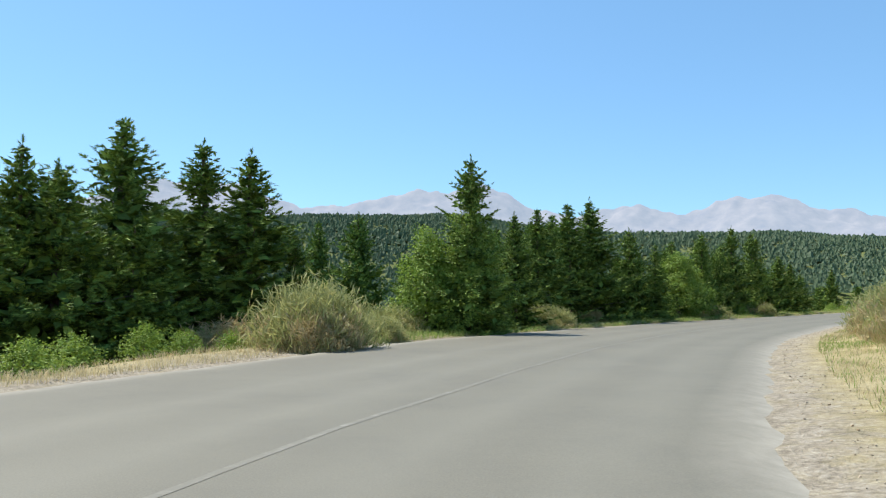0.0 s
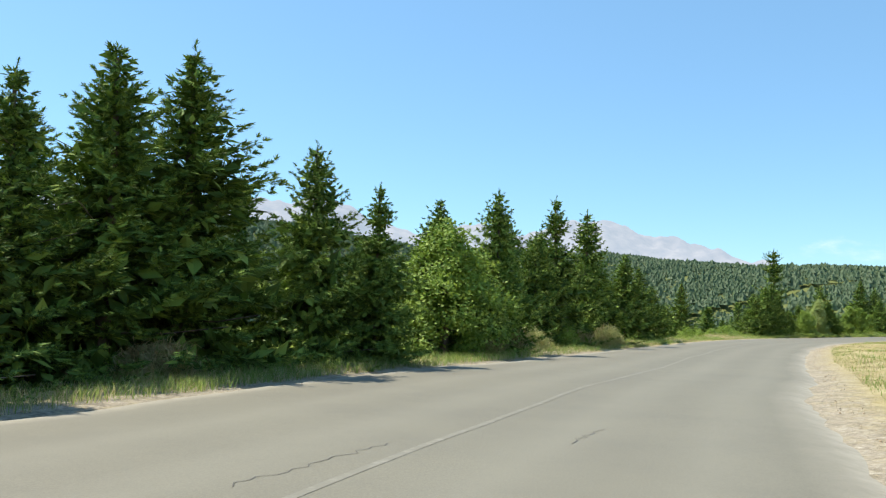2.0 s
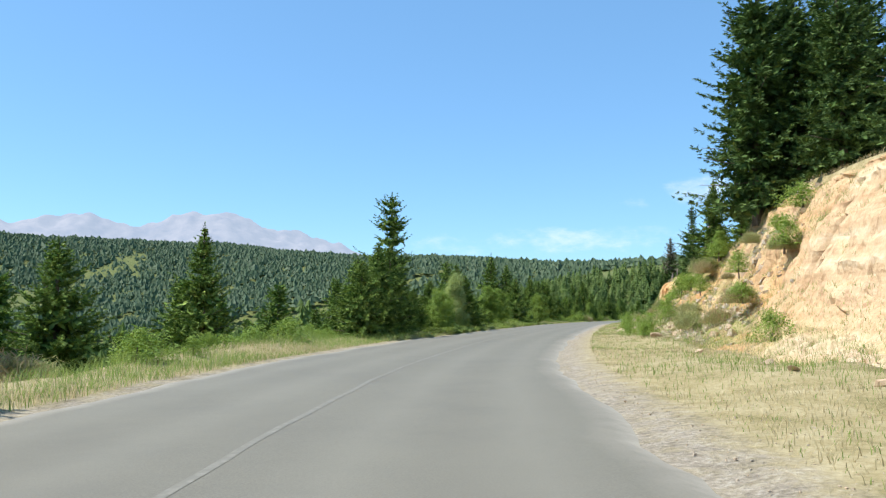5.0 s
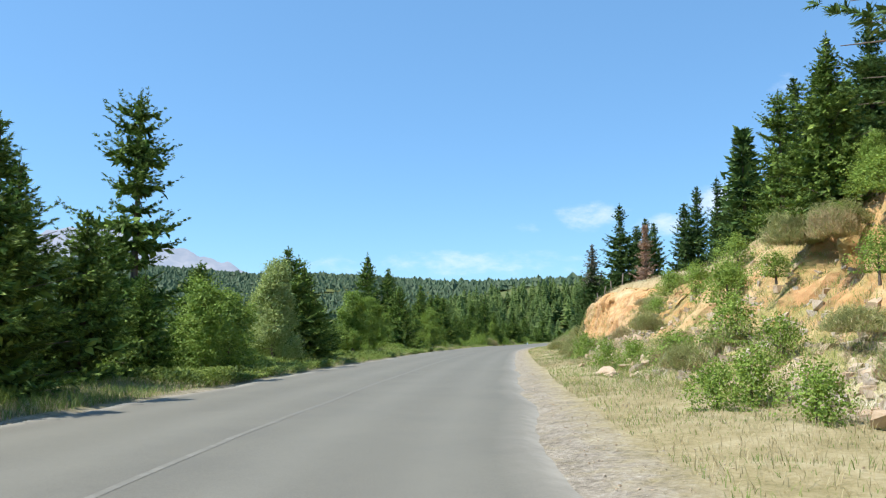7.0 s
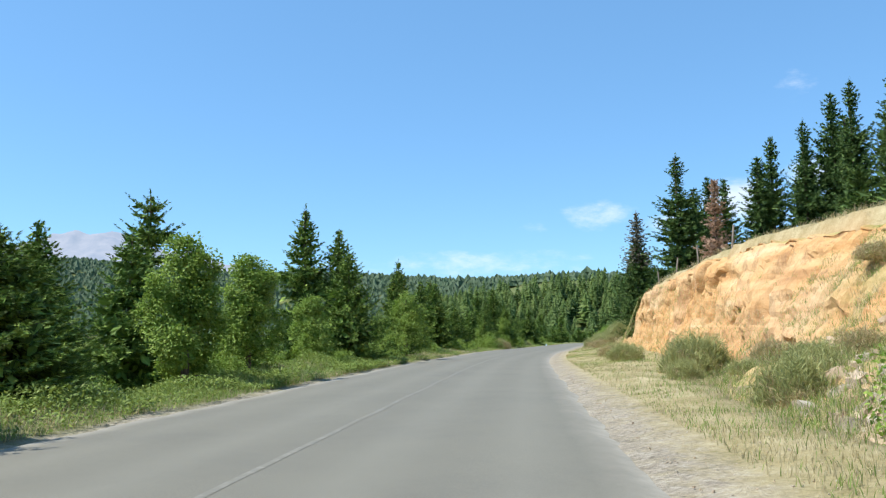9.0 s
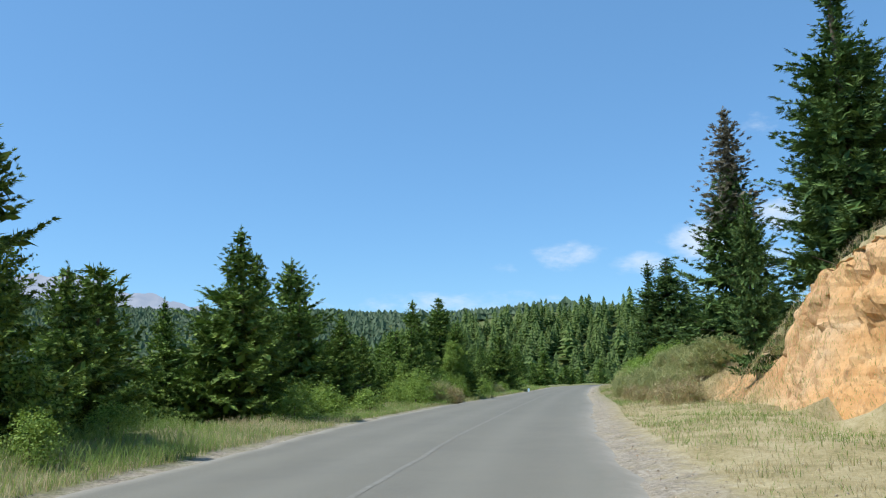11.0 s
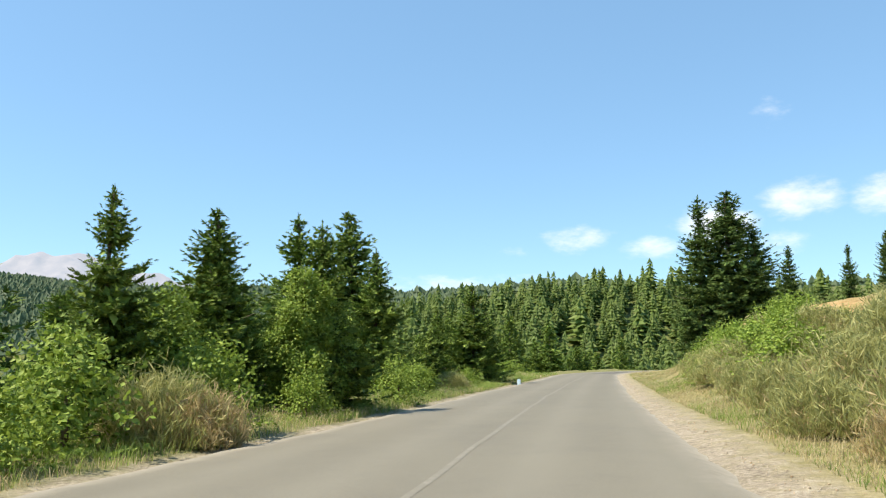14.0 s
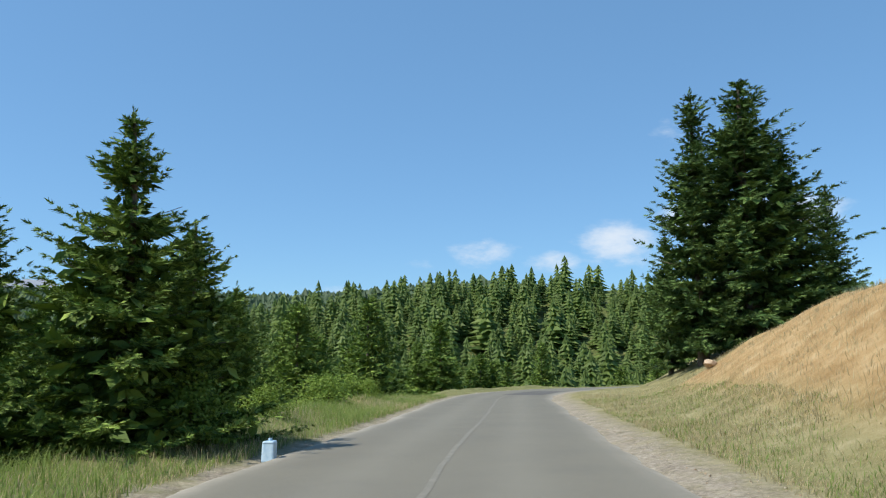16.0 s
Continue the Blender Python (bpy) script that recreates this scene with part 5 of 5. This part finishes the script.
# a rough block: eight corners, twelve triangles
CORNERS = np.array([(x, y, z) for z in (-0.6, 0.5) for x, y in ((-0.8, -0.6), (0.8, -0.7), (0.7, 0.7), (-0.7, 0.6))], float)
BLOCK = np.array([(0, 2, 1), (0, 3, 2), (4, 5, 6), (4, 6, 7), (0, 1, 5), (0, 5, 4), (1, 2, 6), (1, 6, 5), (2, 3, 7), (2, 7, 6), (3, 0, 4), (3, 4, 7)])


def pebbles(name, count, seed, place, label):
    """Loose small stones, joined."""
    rng = np.random.RandomState(seed)
    s, d, size = place(rng, count)
    x, y = route_xy(s, d)
    z = land(x, y)
    v = CORNERS[None] * size[:, None, None] * (1 + 0.28 * rng.randn(count, 8, 3)) + np.stack([x, y, z + size * 0.1], 1)[:, None]
    f = BLOCK[None] + (np.arange(count) * 8)[:, None, None]
    return tagged(new(name, mesh_np(name, v.reshape(-1, 3), f.reshape(-1, 3), STONE)), label, "gravel", kind="stuff")


def gravel_right(rng, n):
    s = rng.uniform(-4, 262, n)
    return s, right_edge(s) + 0.1 + np.abs(rng.randn(n)) * 1.1, 0.006 + 0.010 * rng.rand(n) ** 3


def gravel_left(rng, n):
    s = rng.uniform(4, 75, n)
    return s, left_edge(s) + 0.1 - np.abs(rng.randn(n)) * 0.7, 0.006 + 0.010 * rng.rand(n) ** 3


pebbles("shoulder_gravel", 9000, 3, gravel_right, "loose pale gravel on the road shoulder")
pebbles("outer_gravel", 3500, 4, gravel_left, "loose pale gravel along the outer road edge")


def scree(count, seed):
    """Broken stones lying on the cut bank, joined."""
    rng = np.random.RandomState(seed)
    V, F = [], []
    for k in range(count):
        s = rng.choice((110, 111, 111, 123, 138, 139, 80)) + rng.randn() * 3
        d = float(toe(s)) + abs(rng.randn()) * 2.2
        x, y, z = bank_place(s, d)
        size = 0.03 + 0.16 * rng.rand() ** 3
        a = rng.rand() * 6.28
        turn = np.array([(math.cos(a), -math.sin(a), 0), (math.sin(a), math.cos(a), 0.3 * rng.randn()), (0.3 * rng.randn(), 0, 1)])
        V.append(CORNERS * size * (1 + 0.25 * rng.randn(8, 3)) @ turn.T + np.array([x, y, z + 0.1 * size]))
        F.append(BLOCK + 8 * k)
    me = mesh_np("scree", np.concatenate(V), np.concatenate(F), STONE)
    return tagged(new("scree", me), "broken pale stones scattered on the bank", "scree", kind="stuff")


scree(4500, 8)


# ---- grass ----
def blades(name, count, seed, place, mat, label, tall):
    rng = np.random.RandomState(seed)
    s, d = place(rng, count)
    x, y = route_xy(s, d)
    m = bumps(x / 3.1, y / 3.1, 0, seed) + 0.6 * bumps(x / 0.9 + 3 * np.sin(y / 4), y / 0.9, 0, seed + 2) + 0.8 * rng.randn(len(x)) > -0.25
    x, y = x[m], y[m]
    z = land(x, y)
    k = len(x)
    a, lean = rng.rand(k) * 6.28, 0.3 + 0.8 * rng.rand(k)
    h = tall * (0.45 + 0.75 * rng.rand(k)) * (0.75 + 0.4 * bumps(x / 2.3, y / 2.3, 0, seed + 1))
    w = 0.0025 + 0.0035 * rng.rand(k)
    p = np.stack([x, y, z - 0.02], 1)
    side = np.stack([-np.sin(a), np.cos(a), a * 0], 1) * w[:, None]
    tip = p + np.stack([np.cos(a) * lean * h, np.sin(a) * lean * h, h], 1)
    mid = p + np.stack([np.cos(a) * lean * h * 0.35, np.sin(a) * lean * h * 0.35, h * 0.6], 1)
    v = np.stack([p - side, p + side, mid - side * 0.8, mid + side * 0.8, tip], 1).reshape(-1, 3)
    o = np.arange(k)[:, None] * 5
    f = np.concatenate([o + np.array([[0, 1, 3]]), o + np.array([[0, 3, 2]]), o + np.array([[2, 3, 4]])])
    return tagged(new(name, mesh_np(name, v, f, mat)), label, "grass", kind="stuff")


def verge_right(rng, n):
    s = -6 + 281 * rng.rand(n) ** 0.75
    return s, right_edge(s) + 0.9 + (np.clip(toe(s), 3.2, 9) - right_edge(s) + 0.3) * rng.rand(n)


def verge_left_dry(rng, n):
    s = -6 + 290 * rng.rand(n) ** 1.3
    return s, left_edge(s) - 0.25 - 2.4 * rng.rand(n) ** 1.2


def verge_left(rng, n):
    s = rng.uniform(20, 285, n)
    return s, left_edge(s) - 0.25 - 2.6 * rng.rand(n) ** 1.2


def bank_right(rng, n):
    s = rng.uniform(206, 278, n)
    return s, 2.8 + 8 * rng.rand(n)


blades("dry_grass_right", 230000, 11, verge_right, STRAW, "dry straw-coloured grass on the verge", 0.13)
blades("green_grass_right", 140000, 12, verge_right, GREENGRASS, "patchy green weeds on the verge", 0.17)
blades("dry_grass_left", 105000, 13, verge_left_dry, STRAW, "dry straw-coloured grass along the outer edge", 0.24)
blades("green_weeds_left", 170000, 14, verge_left, GREENGRASS, "green weeds along the outer road edge", 0.34)
def leafy_weeds(count, seed):
    """Low broad-leaved weeds crowding the outer road edge."""
    rng = np.random.RandomState(seed)
    s = rng.uniform(120, 172, count)
    d = left_edge(s) - 0.22 - 2.0 * rng.rand(count) ** 1.3
    x, y = route_xy(s, d)
    m = bumps(x / 1.7, y / 1.7, 0, 5) + 0.5 * bumps(x / 0.5, y / 0.5, 0, 6) + 0.3 * rng.randn(count) > -0.1
    x, y = x[m], y[m]
    k = len(x)
    tall = 0.10 + 0.26 * np.clip(0.6 + bumps(x / 0.8, y / 0.8, 0, 7), 0.1, 1.4)
    p = np.stack([x, y, land(x, y) + tall * rng.rand(k) ** 0.6], 1)
    a, size = rng.rand(k) * 6.28, 0.022 + 0.028 * rng.rand(k)
    along = np.stack([np.cos(a), np.sin(a), 0.5 * rng.randn(k)], 1) * size[:, None]
    side = np.stack([-np.sin(a), np.cos(a), 0.4 * rng.randn(k)], 1) * (size * 0.45)[:, None]
    v = np.stack([p - along, p + side, p + along, p - side], 1).reshape(-1, 3)
    o = np.arange(k)[:, None] * 4
    f = np.concatenate([o + np.array([[0, 1, 2]]), o + np.array([[0, 2, 3]])])
    return tagged(new("leafy_weeds", mesh_np("leafy_weeds", v, f, WEED_LEAVES)), "low leafy green weeds crowding the road edge", "weeds", kind="stuff")


leafy_weeds(90000, 19)
blades("bank_grass", 50000, 15, bank_right, STRAW, "dry grass on the low bank", 0.24)


def crest_right(rng, n):
    s = rng.uniform(64, 208, n)
    return s, crest(s) + 0.25 + 3.5 * rng.rand(n) ** 1.5


blades("crest_grass", 26000, 16, crest_right, STRAW, "dry grass along the top of the cut bank", 0.30)


def bank_blades(name, count, seed, mat, label, tall):
    """Tufts of grass on the cut bank."""
    rng = np.random.RandomState(seed)
    V, F = [], []
    for k in range(count):
        s = 100 + 56 * rng.rand() if k % 4 else 66 + 140 * rng.rand()
        d = float(toe(s)) - 0.6 + (float(crest(s)) - float(toe(s))) * rng.rand() ** (1.3 if s < 156 else 3.0)
        x, y, z = bank_place(s, d)
        m = 9
        a, h = rng.rand(m) * 6.28, tall * (0.5 + 0.8 * rng.rand(m))
        o = np.stack([x + 0.10 * rng.randn(m), y + 0.10 * rng.randn(m), np.full(m, z - 0.03)], 1)
        side = np.stack([-np.sin(a), np.cos(a), a * 0], 1) * 0.006
        tip = o + np.stack([np.cos(a) * h * 0.7, np.sin(a) * h * 0.7, h], 1)
        V.append(np.stack([o - side, o + side, tip], 1).reshape(-1, 3))
        F.append(np.arange(m * 3).reshape(m, 3) + k * m * 3)
    return tagged(new(name, mesh_np(name, np.concatenate(V), np.concatenate(F), mat)), label, "grass", kind="stuff")


bank_blades("bank_tufts_dry", 7500, 31, STRAW, "dry grass tufts on the cut bank", 0.19)
bank_blades("bank_tufts_green", 9500, 32, GREENGRASS, "green weeds on the cut bank", 0.19)


# ---- small things ----
def canister(x, y):
    """A squashed pale blue plastic canister lying in the grass."""
    z = float(land(x, y)[0])
    bm = bmesh.new()
    bmesh.ops.create_cube(bm, size=1.0)
    bmesh.ops.scale(bm, vec=(0.34, 0.22, 0.40), verts=bm.verts)
    bmesh.ops.bevel(bm, geom=bm.edges[:], offset=0.045, segments=3, affect="EDGES", profile=0.6)
    for v in bm.verts:
        v.co.x += 0.03 * math.sin(v.co.z * 14)
        v.co.z += 0.21
    me = bpy.data.meshes.new("body")
    bm.to_mesh(me), bm.free()
    me.materials.append(PLASTIC)
    root = tagged(new("plastic_canister"), "pale blue plastic canister at the road edge", "canister")
    child("body", me, root)
    bm = bmesh.new()
    bmesh.ops.create_cone(bm, cap_ends=True, segments=14, radius1=0.04, radius2=0.035, depth=0.05, matrix=Matrix.Translation((0.08, 0, 0.43)))
    me = bpy.data.meshes.new("cap")
    bm.to_mesh(me), bm.free()
    me.materials.append(PLASTIC)
    child("cap", me, root)
    root.matrix_basis = Matrix.LocRotScale((x, y, z - 0.01), Euler((0, 0, 0.7)), (0.85, 0.85, 0.8))


canister(170.5, 181.5)


LITTER, n, l, b = material("dirty_white_paper", 0.7, 0.3)
l.new(ramp_node(n, l, noise_tex(n, l, 9, 4), ((0.3, (0.50, 0.48, 0.44)), (0.7, (0.80, 0.79, 0.76)))), b.inputs["Base Color"])


def litter(s, d, size, seed):
    """A crumpled scrap lying on the verge."""
    x, y = route_xy(s, d)
    rng = np.random.RandomState(seed)
    bm = bmesh.new()
    bmesh.ops.create_icosphere(bm, subdivisions=2, radius=0.5)
    for v in bm.verts:
        v.co = Vector((v.co.x * 1.3, v.co.y, v.co.z * 0.5)) * (0.72 + 0.4 * rng.rand())
    me = bpy.data.meshes.new("scrap")
    bm.to_mesh(me), bm.free()
    me.materials.append(LITTER)
    ob = tagged(new("paper_scrap", me), "crumpled dirty white paper scrap on the verge", "litter")
    ob.matrix_basis = Matrix.LocRotScale((float(x), float(y), float(land(float(x), float(y))[0]) + 0.16 * size), Euler((0, 0, seed)), (size, size, size))


litter(228.5, -5.05, 0.20, 1)
litter(79.4, -6.35, 0.24, 2)


def fallen_log(a, c, r0):
    """A dead bare trunk with broken branch stubs, lying along the ground between two places."""
    ends = [Vector((x, y, float(land(x, y)[0]))) for x, y in (a, c)]
    way = ends[1] - ends[0]
    bm = bmesh.new()
    rng = np.random.RandomState(9)
    side = Vector((-way.y, way.x, 0)).normalized()
    up = way.cross(side).normalized()
    up = -up if up.z < 0 else up
    rings = []
    for i in range(9):
        u = i / 8
        r = r0 * (1.0 - 0.65 * u) * (0.9 + 0.2 * rng.rand())
        mid = ends[0] + way * u + up * (r * 0.8) + side * (0.10 * math.sin(4 * u))
        rings.append([bm.verts.new(mid + side * math.cos(k * 0.8976) * r + up * math.sin(k * 0.8976) * r) for k in range(7)])
    for p, q in zip(rings[:-1], rings[1:]):
        for k in range(7):
            bm.faces.new((p[k], p[(k + 1) % 7], q[(k + 1) % 7], q[k]))
    bm.faces.new(rings[0][::-1]), bm.faces.new(rings[-1])
    root = tagged(new("fallen_log"), "grey dead fir trunk lying on the bank top", "log")
    me = bpy.data.meshes.new("log_trunk")
    bm.to_mesh(me), bm.free()
    me.materials.append(WOOD)
    child("trunk", me, root)
    for k in range(6):
        u = 0.3 + 0.11 * k
        p = ends[0] + way * u + up * r0 * 0.8
        d = (up * rng.uniform(0.5, 1.0) + side * rng.uniform(-1, 1) + way.normalized() * 0.5).normalized() * rng.uniform(0.3, 0.9)
        bm = bmesh.new()
        turn = d.to_track_quat("Z", "Y").to_matrix().to_4x4()
        bmesh.ops.create_cone(bm, cap_ends=True, segments=5, radius1=r0 * 0.22, radius2=0.012, depth=d.length, matrix=Matrix.Translation(p + d * 0.5) @ turn)
        me = bpy.data.meshes.new("log_stub")
        bm.to_mesh(me), bm.free()
        me.materials.append(WOOD)
        child("branch_stub", me, root)


fallen_log((126.4, 118.6), (131.4, 117.6), 0.17)
marker = tagged(new("rock", ROCKS[1]), "pale white boulder on the bank by the bend", "rock", "rocks at the foot of the bank")
marker.matrix_basis = Matrix.LocRotScale((193.3, 183.1, float(land(193.3, 183.1)[0]) + 0.12), Euler((0.1, 0, 0.6)), (0.7, 0.6, 0.8))


def post(s, d, lean):
    x, y, z = bank_place(s, d)
    bm = bmesh.new()
    bmesh.ops.create_cone(bm, cap_ends=True, segments=8, radius1=0.06, radius2=0.05, depth=1.3, matrix=Matrix.Translation((0, 0, 0.5)))
    for v in bm.verts:
        v.co.x += 0.012 * math.sin(v.co.z * 9)
    me = bpy.data.meshes.new("post")
    bm.to_mesh(me), bm.free()
    me.materials.append(WOOD)
    ob = tagged(new("fence_post", me), "weathered wooden fence post on the bank", "post", "fence posts on the bank")
    ob.matrix_basis = Matrix.LocRotScale((x, y, z), Euler((lean, lean * 0.5, 0)), (1, 1, 1))


for s, lean in ((170, 0.08), (178, -0.05), (186, 0.1), (194, -0.08)):
    post(s, float(crest(s)) + 0.8, lean)
